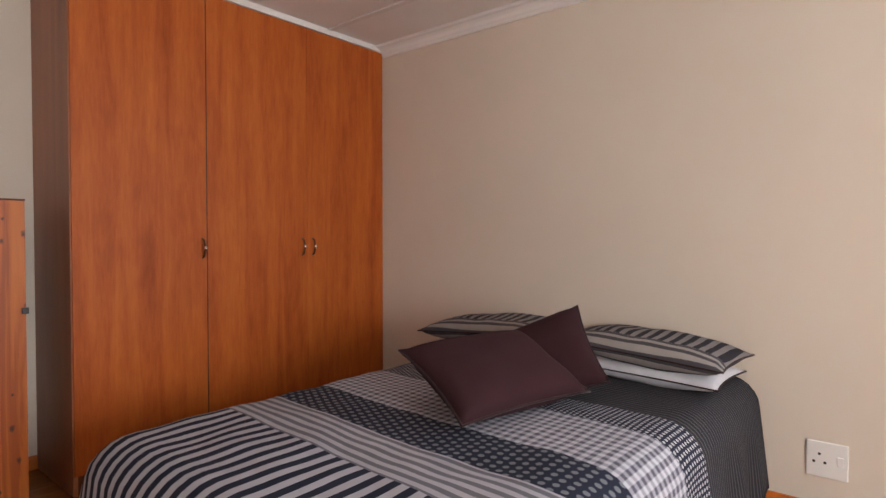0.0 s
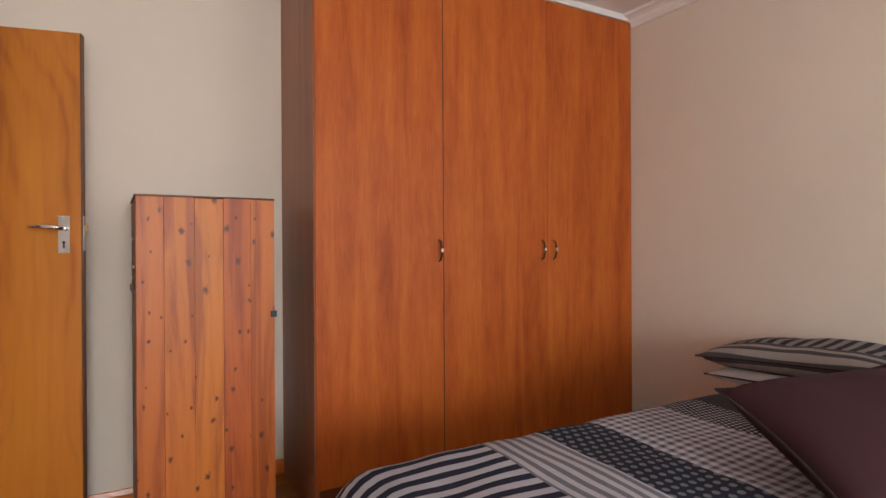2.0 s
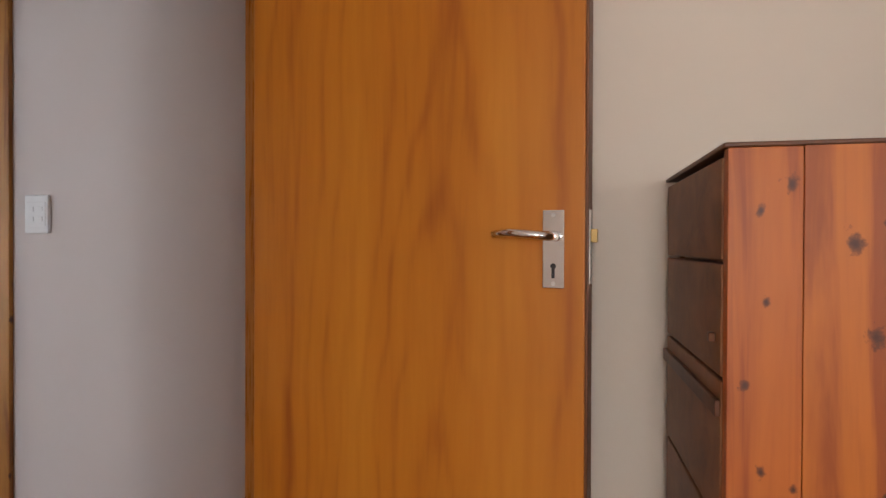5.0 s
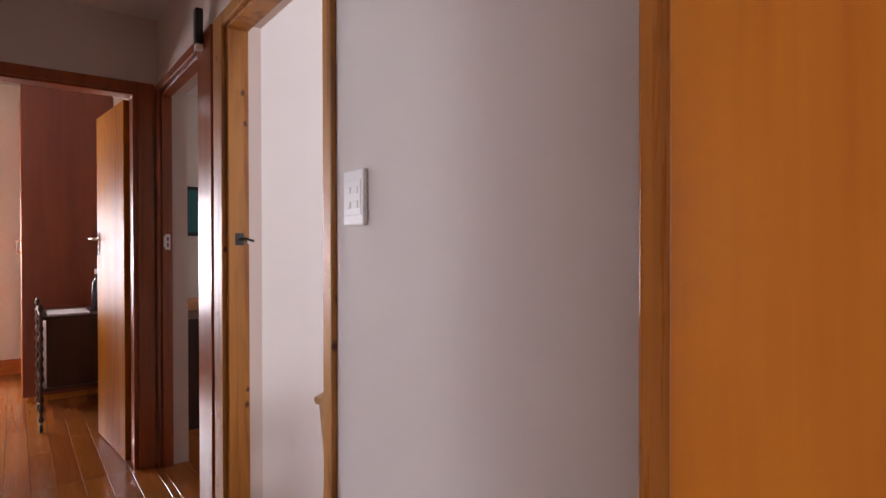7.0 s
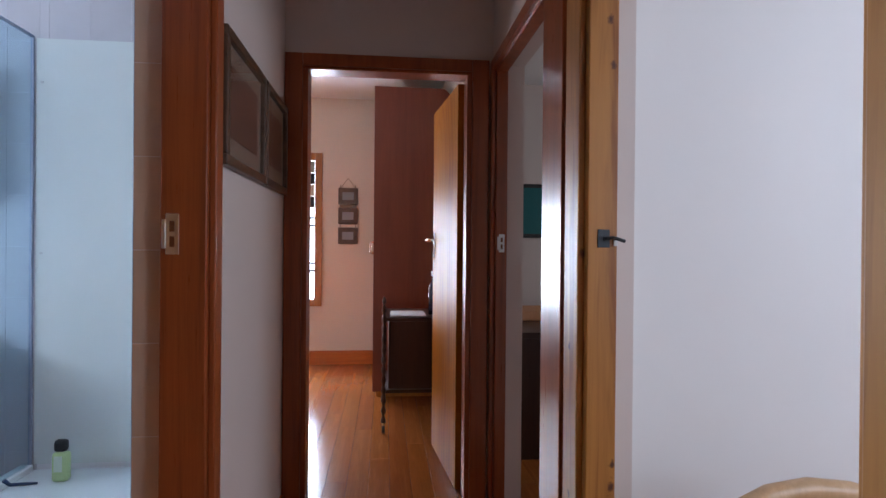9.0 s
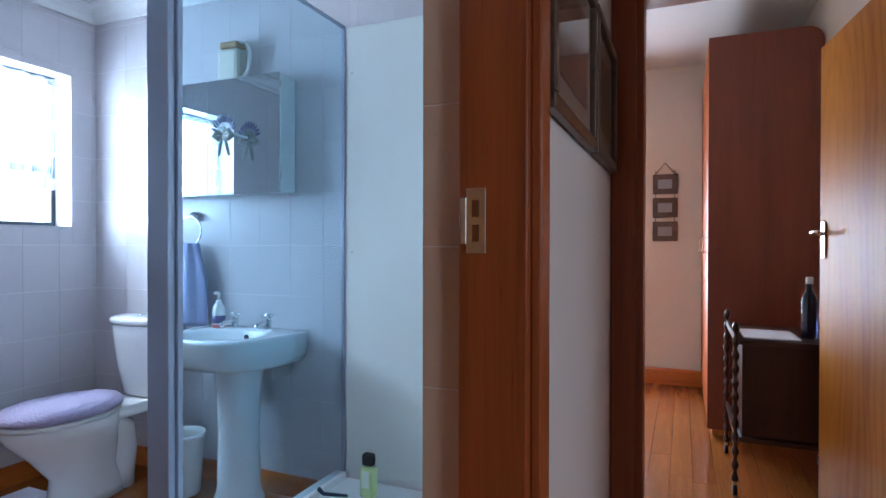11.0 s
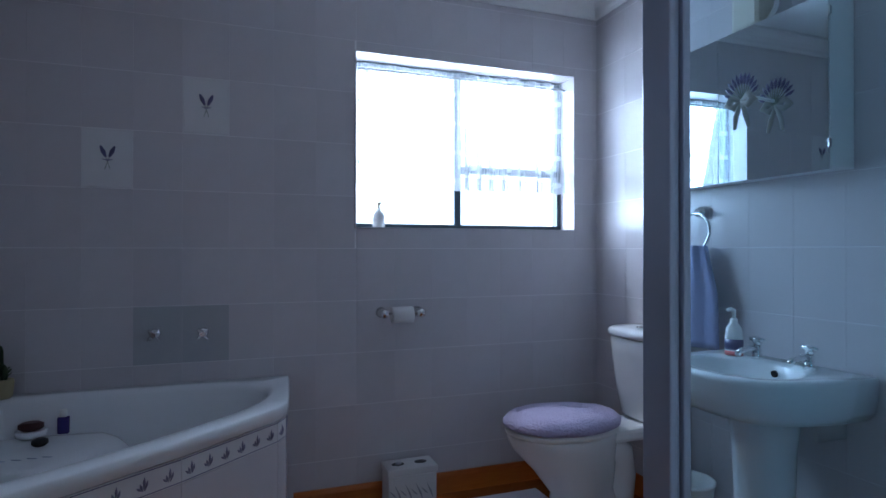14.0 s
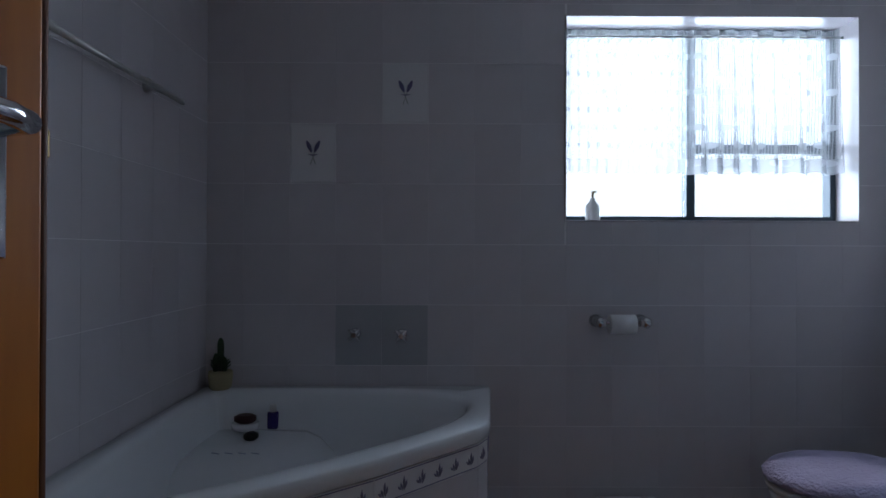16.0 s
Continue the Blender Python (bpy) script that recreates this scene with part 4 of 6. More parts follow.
hatch = thing("ceiling_hatch", (-1.6, 3.5, H_HALL), "wood-framed ceiling hatch in the passage", "hatch")
part("hatch_panel", boxes((-1.85, 3.30, H_HALL - 0.012, -1.35, 3.74, H_HALL - 0.002)), CEILING, hatch)
part("hatch_trim", boxes((-1.90, 3.25, H_HALL - 0.022, -1.30, 3.30, H_HALL - 0.001), (-1.90, 3.74, H_HALL - 0.022, -1.30, 3.79, H_HALL - 0.001), (-1.90, 3.30, H_HALL - 0.022, -1.85, 3.74, H_HALL - 0.001), (-1.35, 3.30, H_HALL - 0.022, -1.30, 3.74, H_HALL - 0.001)), FRAME_RED, hatch)

sensor = thing("door_sensor", (-1.88, N_HALL, 2.02), "small black sensor with a white foot over the study door frame", "sensor")
part("sensor_body", boxes((-1.90, N_HALL - 0.05, 2.045, -1.86, N_HALL - 0.019, 2.19), bevel=0.006), BLACK, sensor)
part("sensor_foot", boxes((-1.898, N_HALL - 0.048, 2.02, -1.862, N_HALL - 0.0195, 2.044), bevel=0.004), WHITE_PLASTIC, sensor, "white plastic foot")


def chair(at, rz):
    c = thing("wooden_chair", at, "pale wooden chair with a curved top rail", "chair", rz=rz)
    pale = wood("pale_beech", (0.62, 0.40, 0.24), (0.52, 0.33, 0.17), (0.40, 0.25, 0.12), (14, 14, 1), 0.4)
    part("seat", boxes((-0.2, -0.2, 0.37, 0.2, 0.2, 0.40), bevel=0.012), pale, c, "", True)
    for x, y in ((-0.17, -0.17), (0.17, -0.17)):
        part("leg", tube(bmesh.new(), [(x, y, 0.37), (x * 1.1, y * 1.1, 0)], [0.017, 0.014], 10), pale, c, "", True)
    for x in (-0.18, 0.18):
        part("back_leg", tube(bmesh.new(), [(x * 1.05, 0.22, 0), (x, 0.18, 0.40), (x * 1.03, 0.23, 0.645)], [0.015, 0.018, 0.014], 10), pale, c, "", True)
    part("top_rail", tube(bmesh.new(), [(-0.21, 0.225, 0.640), (-0.1, 0.252, 0.660), (0, 0.26, 0.667), (0.1, 0.252, 0.660), (0.21, 0.225, 0.640)], [0.016, 0.024, 0.026, 0.024, 0.016], 12), pale, c, "", True)
    for x in (-0.09, 0, 0.09):
        part("spindle", tube(bmesh.new(), [(x * 0.9, 0.18, 0.40), (x, 0.245, 0.645)], 0.009, 8), pale, c, "", True)


chair((-1.17, 4.50, 0), 90)


# ---- study glimpsed through its doorway ----
def desk():
    d = thing("desk", (-3.6, 4.5, 0), "dark study desk below a teal picture", "desk")
    part("desktop", boxes((-4.5, 4.24, 0.70, -3.4, 4.84, 0.735), bevel=0.004), DARK_WOOD, d)
    for x in (-4.45, -3.47):
        part("leg", boxes((x, 4.28, 0, x + 0.05, 4.80, 0.70), bevel=0.003), DARK_WOOD, d)


desk()
whole("papers", boxes((-4.3, 4.3, 0.736, -3.9, 4.7, 0.80), bevel=0.01), paint("orange_paper", (0.55, 0.28, 0.14)), "stack of orange and cream papers on the desk", "papers")
tp = thing("teal_picture", (-4.59, 4.55, 1.3), "teal picture in a dark frame", "picture")
part("picture_border", boxes((-4.598, 4.30, 1.30, -4.575, 4.85, 1.72), bevel=0.003), BLACK, tp)
part("picture_face", boxes((-4.574, 4.33, 1.33, -4.572, 4.82, 1.69)), paint("teal_print", (0.02, 0.13, 0.14), 0.5), tp)


# ---- far room ----
def far_wardrobe():
    w = thing("wardrobe", (-5.5, 3.75, 0), "tall mahogany brown wardrobe with a rounded top corner", "wardrobe")
    y0, y1, top, r = 3.43, 4.05, 2.515, 0.09
    pts = [(y0, 0.05), (y1, 0.05), (y1, top - r)] + [(y1 - r + r * math.cos(a), top - r + r * math.sin(a)) for a in (0.3, 0.6, 0.9, 1.2, 1.5)] + [(y0, top)]
    part("end_panel", loft(bmesh.new(), [[(x, y, z) for y, z in pts] for x in (-4.86, -4.84)]), MAHOGANY, w)
    part("carcass", boxes((-6.19, y0 + 0.02, 0.05, -4.861, y1 - 0.005, top - r)), MAHOGANY, w)
    part("plinth", boxes((-6.19, y0 + 0.03, 0, -4.87, y1 - 0.01, 0.049)), FRAME_ORANGE, w)
    for a, b in ((-6.18, -5.53), (-5.525, -4.862)):
        d = part("door", boxes((a, y0, 0.06, b, y0 + 0.018, top - 0.01), bevel=0.002), LAMINATE, w)
        hx = b - 0.05
        part("handle", tube(bmesh.new(), [(hx, y0, 1.16), (hx, y0 - 0.03, 1.17), (hx, y0 - 0.03, 1.25), (hx, y0, 1.26)], 0.006, 8), CHROME, d, "chrome handle")


far_wardrobe()


def trolley():
    t = thing("tea_trolley", (-4.2, 3.75, 0), "dark wooden tea trolley with barley-twist legs", "trolley")
    x0, x1, y0, y1 = -4.55, -3.95, 3.52, 3.98
    for x in (x0, x1):
        for y in (y0, y1):
            prof = []
            z = 0.07
            while z < 0.80:
                prof.append((0.013 + 0.005 * math.sin(z * 95), z))
                z += 0.011
            part("twist_leg", lathe(bmesh.new(), x, y, prof + [(0.018, 0.80), (0.012, 0.83), (0.004, 0.84)], 10), DARK_WOOD, t)
            w = part("castor", tube(bmesh.new(), [(x, y - 0.01, 0.027), (x, y + 0.01, 0.027)], 0.026, 14), BLACK, t)
            part("castor_stem", tube(bmesh.new(), [(x, y, 0.02), (x, y, 0.075)], 0.008, 8), BRASS, t)
    for z in (0.26, 0.73):
        part("tray", boxes((x0, y0, z, x1, y1, z + 0.022), bevel=0.004), DARK_WOOD, t)
        for y in (y0, y1):
            part("gallery", boxes((x0 + 0.02, y - 0.006, z + 0.022, x1 - 0.02, y + 0.006, z + 0.05)), DARK_WOOD, t)
    part("cupboard", boxes((x0 + 0.02, y0 + 0.03, 0.285, x1 - 0.02, y1 - 0.01, 0.729), bevel=0.003), DARK_WOOD, t, "dark panelled lower case")


trolley()
whole("cloth", boxes((-4.30, 3.56, 0.7525, -4.0, 3.80, 0.764), bevel=0.004), WHITE_CLOTH, "folded white cloth on the tea trolley", "cloth")
for x, y in ((-4.16, 3.86), (-4.10, 3.945)):
    b = thing("bottle", (x, y, 0.752), "dark blue glass bottle with a white cap", "bottle", "bottles on the trolley")
    part("glass", lathe(bmesh.new(), x, y, [(0.034, 0.7525), (0.036, 0.76), (0.036, 0.93), (0.030, 0.96), (0.016, 0.985), (0.014, 1.02)], 16), AMBER, b)
    part("cap", lathe(bmesh.new(), x, y, [(0.017, 1.0205), (0.017, 1.05), (0.015, 1.053)], 12), WHITE_PLASTIC, b, "white cap")


def picture_trio():
    p = thing("hanging_pictures", (X_END, 3.14, 1.3), "three small dark framed pictures hung on one cord", "picture")
    x = X_END
    tubes = tube(bmesh.new(), [(x + 0.012, 3.06, 1.825), (x + 0.008, 3.137, 1.925), (x + 0.012, 3.215, 1.825)], 0.004, 6)
    part("cord", tubes, paint("tan_cord", (0.35, 0.25, 0.16)), p)
    for z in (1.655, 1.45, 1.245):
        f = part("small_frame", boxes((x + 0.002, 3.038, z, x + 0.022, 3.240, z + 0.17), bevel=0.004), FRAME_DARK, p)
        part("photo", boxes((x + 0.022, 3.08, z + 0.045, x + 0.0235, 3.195, z + 0.125)), paint("grey_photo", (0.30, 0.31, 0.34), 0.4), f)
        for y in (3.06, 3.215):
            part("link", boxes((x + 0.008, y - 0.003, z + 0.171, x + 0.014, y + 0.003, z + 0.204)), FRAME_DARK, p)


picture_trio()

fw = thing("window_far_room", (X_END, 2.4, 0.66), "orange wood framed window with a dark checked blind", "window")
fw["kind"] = "structure"
for y in (1.95, 2.80):
    part("window_frame", boxes((X_END - 0.03, y, 0.60, X_END + 0.02, y + 0.075, 2.18), bevel=0.004), FRAME_ORANGE, fw)
for z in (0.60, 2.105):
    part("window_frame", boxes((X_END - 0.03, 2.026, z, X_END + 0.02, 2.799, z + 0.075), bevel=0.004), FRAME_ORANGE, fw)
pn = part("pane", boxes((X_END - 0.062, 1.96, 0.66, X_END - 0.058, 2.86, 2.12)), PANE_GLASS, fw)
pn.visible_shadow = False
for z in (0.95, 1.03, 1.42, 1.50):
    part("glazing_bar", boxes((X_END - 0.075, 2.03, z, X_END - 0.05, 2.79, z + 0.025)), WINDOW_METAL, fw)
bl = thing("roman_blind", (X_END, 2.4, 1.6), "raised cream blind with dark woven bands", "blind")
for k in range(4):
    part("blind_fold", boxes((X_END - 0.045, 2.04, 1.62 + k * 0.12, X_END - 0.03 + 0.004 * k, 2.79, 1.735 + k * 0.12), bevel=0.003), (cloth("blind_cream", (0.45, 0.40, 0.30)) if k % 2 else cloth("blind_dark", (0.05, 0.045, 0.04))), bl)


def skirting(x0, y0, x1, y1, inward, high=0.11, label="orange varnished skirting board"):
    nx, ny = inward
    prof = [(0.0005, 0), (0.018, 0), (0.018, high - 0.02), (0.012, high), (0.0005, high)]
    bm = loft(bmesh.new(), [[(x + nx * d, y + ny * d, h) for d, h in prof] for x, y in ((x0, y0), (x1, y1))])
    for f in bm.faces:
        f.smooth = False
    return structure("baseboard", bm, SKIRT, label, "skirting board")


skirting(X_END, 1.0, X_END, 3.44, (1, 0), 0.14)
skirting(W_BED, NORTH, 1.87, NORTH, (0, -1), 0.07)
skirting(E_BED, S_BED, E_BED, 3.41, (-1, 0), 0.07)
skirting(-0.69, N_HALL, 0.355, N_HALL, (0, -1), 0.08)
skirting(X_FAR + 0.03, SOUTH_HALL, -1.86, SOUTH_HALL, (0, 1), 0.08)
skirting(-1.50, S_BATH + 0.006, W_BATH + 0.01, S_BATH + 0.006, (0, 1), 0.10)
skirting(W_BATH + 0.006, S_BATH + 0.03, W_BATH + 0.006, 1.77, (1, 0), 0.10)


# ---- bathroom things ----
def smooth_outline(points, rounds=3):
    """Corner cutting of a closed outline; the third value of a point marks corners that stay."""
    pts = list(points)
    for _ in range(rounds):
        out = []
        for i, p in enumerate(pts):
            a, c = pts[i - 1], pts[(i + 1) % len(pts)]
            if p[2]:
                out.append(p)
            else:
                out.append((0.75 * p[0] + 0.25 * a[0], 0.75 * p[1] + 0.25 * a[1], 0))
                out.append((0.75 * p[0] + 0.25 * c[0], 0.75 * p[1] + 0.25 * c[1], 0))
        pts = out
    return [(p[0], p[1]) for p in pts]


def corner_bath():
    b = thing("corner_bath", (-0.9, 0.7, 0), "white corner bath with a tiled apron and lavender border", "bath")
    rim, n = 0.635, 160

    def even(points, rounds):
        """A rounded closed outline in n equal steps."""
        pts = smooth_outline(points, rounds)
        total = [0.0]
        for p, q in zip(pts, pts[1:] + pts[:1]):
            total.append(total[-1] + math.dist(p, q))
        res, k = [], 0
        for m in range(n):
            d = total[-1] * m / n
            while total[k + 1] < d:
                k += 1
            p, q = pts[k], pts[(k + 1) % len(pts)]
            t = (d - total[k]) / max(1e-9, total[k + 1] - total[k])
            res.append((p[0] + (q[0] - p[0]) * t, p[1] + (q[1] - p[1]) * t))
        return res

    front = [(-1.482, 0.178), (-1.447, 0.58), (-1.438, 0.655), (-1.405, 0.715), (-1.11, 0.995), (-0.865, 1.19), (-0.60, 1.385), (-0.338, 1.56)]
    out = even([(-0.338, 0.178, 1)] + [(x, y, 1) for x, y in front], 0)
    inner = even([(-0.40, 0.25, 1), (-0.62, 0.235, 0), (-1.40, 0.25, 0), (-1.38, 0.62, 0), (-1.02, 0.965, 0), (-0.78, 1.14, 0), (-0.44, 1.40, 0), (-0.40, 1.20, 0), (-0.385, 0.45, 0)], 3)
    cx, cy = -0.82, 0.66

    def ring(pts, k, z, dx=0.0, dy=0.0):
        return [(cx + dx + (x - cx - dx) * k, cy + dy + (y - cy - dy) * k, z) for x, y in pts]

    rings = [ring(out, 0.988, rim - 0.05), ring(out, 0.998, rim - 0.046), ring(out, 1.0, rim - 0.018), ring(out, 0.997, rim - 0.006), ring(out, 0.988, rim)]
    rings += [ring(inner, k, z) for k, z in ((1.02, rim - 0.001), (0.985, rim - 0.006), (0.965, rim - 0.022), (0.945, rim - 0.07), (0.90, 0.40), (0.82, 0.28), (0.70, 0.235), (0.4, 0.225))]
    bm = loft(bmesh.new(), rings, cap=False)
    bm.verts.ensure_lookup_table()
    bm.faces.new(bm.verts[-n:])
    part("tub", bm, ACRYLIC, b)
    shelf = [(0.58, 0.25), (0.47, 0.33), (0.40, 0.41), (0.35, 0.460), (0.30, 0.483), (0.15, 0.4885)]
    part("seat", loft(bmesh.new(), [[(min(-0.385, -0.47 + r * math.cos(a)), max(0.235, 0.32 + r * math.sin(a)), z) for a in (math.pi * (-0.06 + 1.12 * k / 30) for k in range(31))] + [(-0.386, 0.236, z)] for r, z in shelf]), ACRYLIC, b, "moulded corner shelf")
    for k in range(4):
        x = -0.50 - 0.045 * k
        part("grip_groove", tube(bmesh.new(), [(x, 0.535, 0.4885), (x - 0.03, 0.545, 0.4885)], 0.0015, 6), FRAME_ALU, b)
    # apron panels along the front, each cut into tiles
    inset = [(cx + (x - cx) * 0.985, cy + (y - cy) * 0.985) for x, y in front]
    inset[0], inset[-1] = (inset[0][0], 0.18), (-0.345, inset[-1][1])
    for (x0, y0), (x1, y1) in zip(inset, inset[1:]):
        d = Vector((x1 - x0, y1 - y0, 0))
        length = d.length
        place = b.matrix_basis.inverted() @ pose(x0, y0, 0, 0, 0, math.degrees(math.atan2(d.y, d.x)))
        for z0, z1, mat in ((0.0, 0.255, TILE), (0.2555, 0.505, TILE), (0.506, 0.582, TILE_DECOR)):
            p = part("apron_tile" if mat is TILE else "border_tile", boxes((0.0005, -0.02, z0, length - 0.0005, 0.0, z1), bevel=0.001), mat, b, "", True)
            p.matrix_basis = place
            if mat is not TILE_DECOR:
                continue
            for z in (0.511, 0.577):
                part("border_line", boxes((0.002, -0.0008, z - 0.0016, length - 0.002, 0.0009, z + 0.0016)), BORDER_PRINT, p, "", True)
            for k in range(round(length / 0.07)):
                u = (k + 0.5) * length / round(length / 0.07)
                bm = bmesh.new()
                for lean, base, high in ((-0.9, 0.000, 0.026), (-0.2, 0.004, 0.034), (0.7, 0.000, 0.022), (1.4, 0.002, 0.012)):
                    tube(bm, [(u + lean * 0.003, 0.0, 0.524 + base), (u + lean * 0.010, 0.0006, 0.524 + base + high * 0.6), (u + lean * 0.014, 0.0, 0.524 + base + high)], [0.001, 0.0042, 0.001], 6)
                part("lavender_motif", bm, BORDER_PRINT, p, "", True)


corner_bath()


def cross_tap(name, x, z, label):
    t = thing(name, (x, S_BATH, z), label, "tap", "bath wall taps")
    part("flange", tube(bmesh.new(), [(x, S_BATH + 0.006, z), (x, S_BATH + 0.014, z), (x, S_BATH + 0.02, z)], [0.022, 0.020, 0.012], 20), CHROME, t)
    part("stem", tube(bmesh.new(), [(x, S_BATH + 0.018, z), (x, S_BATH + 0.055, z)], 0.011, 14), CHROME, t)
    for a in (45, 135):
        dx, dz = 0.03 * math.cos(radians(a)), 0.03 * math.sin(radians(a))
        part("cross_bar", tube(bmesh.new(), [(x - dx, S_BATH + 0.055, z - dz), (x, S_BATH + 0.057, z), (x + dx, S_BATH + 0.055, z + dz)], [0.006, 0.008, 0.006], 10), CHROME, t)
    part("button", tube(bmesh.new(), [(x, S_BATH + 0.058, z), (x, S_BATH + 0.066, z)], 0.010, 14), CHROME, t)


cross_tap("bath_tap", -0.936, 0.846, "chrome cross-head bath tap on the wall")
cross_tap("bath_tap", -1.123, 0.842, "chrome cross-head bath tap on the wall")


def toilet():
    t = thing("toilet", (-2.75, 0.66, 0), "white ceramic toilet with a lilac fluffy lid cover", "toilet")
    y = 0.66

    def oval(cx, rx, ry, z, n=28, back=0.0):
        pts = []
        for k in range(n):
            a = 2 * math.pi * k / n
            rr = rx if math.cos(a) > 0 else rx * (1 - back)
            pts.append((cx + rr * math.cos(a), y + ry * math.sin(a), z))
        return pts

    part("bowl", loft(bmesh.new(), [oval(-2.72, 0.19, 0.105, 0.0), oval(-2.72, 0.185, 0.10, 0.04), oval(-2.70, 0.155, 0.085, 0.14), oval(-2.66, 0.20, 0.12, 0.25), oval(-2.61, 0.245, 0.17, 0.35), oval(-2.60, 0.255, 0.182, 0.40), oval(-2.60, 0.25, 0.178, 0.412)]), CERAMIC, t)
    part("ledge", boxes((-3.02, y - 0.105, 0.352, -2.76, y + 0.105, 0.414), bevel=0.02), CERAMIC, t)
    part("trapway", tube(bmesh.new(), [(-2.64, y, 0.26), (-2.73, y, 0.30), (-2.82, y, 0.315), (-2.885, y, 0.28), (-2.90, y, 0.19), (-2.885, y, 0.09), (-2.87, y, 0.0)], [0.075, 0.085, 0.08, 0.074, 0.072, 0.074, 0.082], 20), CERAMIC, t)
    part("seat", loft(bmesh.new(), [oval(-2.60, 0.25, 0.185, 0.4125), oval(-2.60, 0.262, 0.192, 0.418), oval(-2.60, 0.262, 0.192, 0.428), oval(-2.60, 0.25, 0.182, 0.434)]), WHITE_PLASTIC, t, "white plastic seat")
    bm = loft(bmesh.new(), [oval(-2.60, 0.245, 0.18, 0.4345), oval(-2.60, 0.268, 0.200, 0.445), oval(-2.60, 0.272, 0.203, 0.462), oval(-2.60, 0.250, 0.186, 0.482), oval(-2.60, 0.16, 0.12, 0.492), oval(-2.60, 0.05, 0.04, 0.494)])
    for v in bm.verts:
        v.co.z += 0.006 * noise.noise(v.co * 22) if v.co.z > 0.45 else 0
    part("lid_cover", bm, RUG_PILE, t, "lilac towelling lid cover")
    def tank(dx, dy, z, n=40):
        pts = []
        for k in range(n):
            a = 2 * math.pi * k / n
            q = math.sin(a)
            x = -3.108 + dx * max(0.0, 1 - abs(q) ** 3) ** (1 / 2.4) if math.cos(a) > 0 else -3.108
            pts.append((x, y + 0.005 + dy * q, z))
        return pts

    part("cistern", loft(bmesh.new(), [tank(0.125, 0.150, 0.418), tank(0.140, 0.162, 0.43), tank(0.165, 0.178, 0.56), tank(0.185, 0.192, 0.72), tank(0.190, 0.197, 0.788), tank(0.184, 0.192, 0.793)]), CERAMIC, t)
    part("cistern_lid", loft(bmesh.new(), [tank(0.190, 0.200, 0.7945), tank(0.200, 0.209, 0.799), tank(0.201, 0.210, 0.818), tank(0.192, 0.202, 0.829), tank(0.12, 0.14, 0.834), tank(0.04, 0.05, 0.835)]), CERAMIC, t)
    part("flush_button", tube(bmesh.new(), [(-3.02, y, 0.834), (-3.02, y, 0.842)], [0.022, 0.020], 18), CHROME, t, "chrome flush button")


toilet()
red_box = thing("cleaner_bottle", (-2.99, 0.845, 0), "dark red bottle standing behind the toilet", "bottle")
part("bottle_body", lathe(bmesh.new(), -2.99, 0.845, [(0.045, 0.003), (0.052, 0.012), (0.052, 0.19), (0.044, 0.235), (0.022, 0.27), (0.020, 0.285)], 20, 0.75, 1.0), paint("red_plastic", (0.30, 0.012, 0.018), 0.35), red_box)
part("cap", lathe(bmesh.new(), -2.99, 0.845, [(0.021, 0.2855), (0.021, 0.325), (0.014, 0.335)], 16), paint("dark_red_cap", (0.16, 0.008, 0.012), 0.4), red_box, "dark red cap")


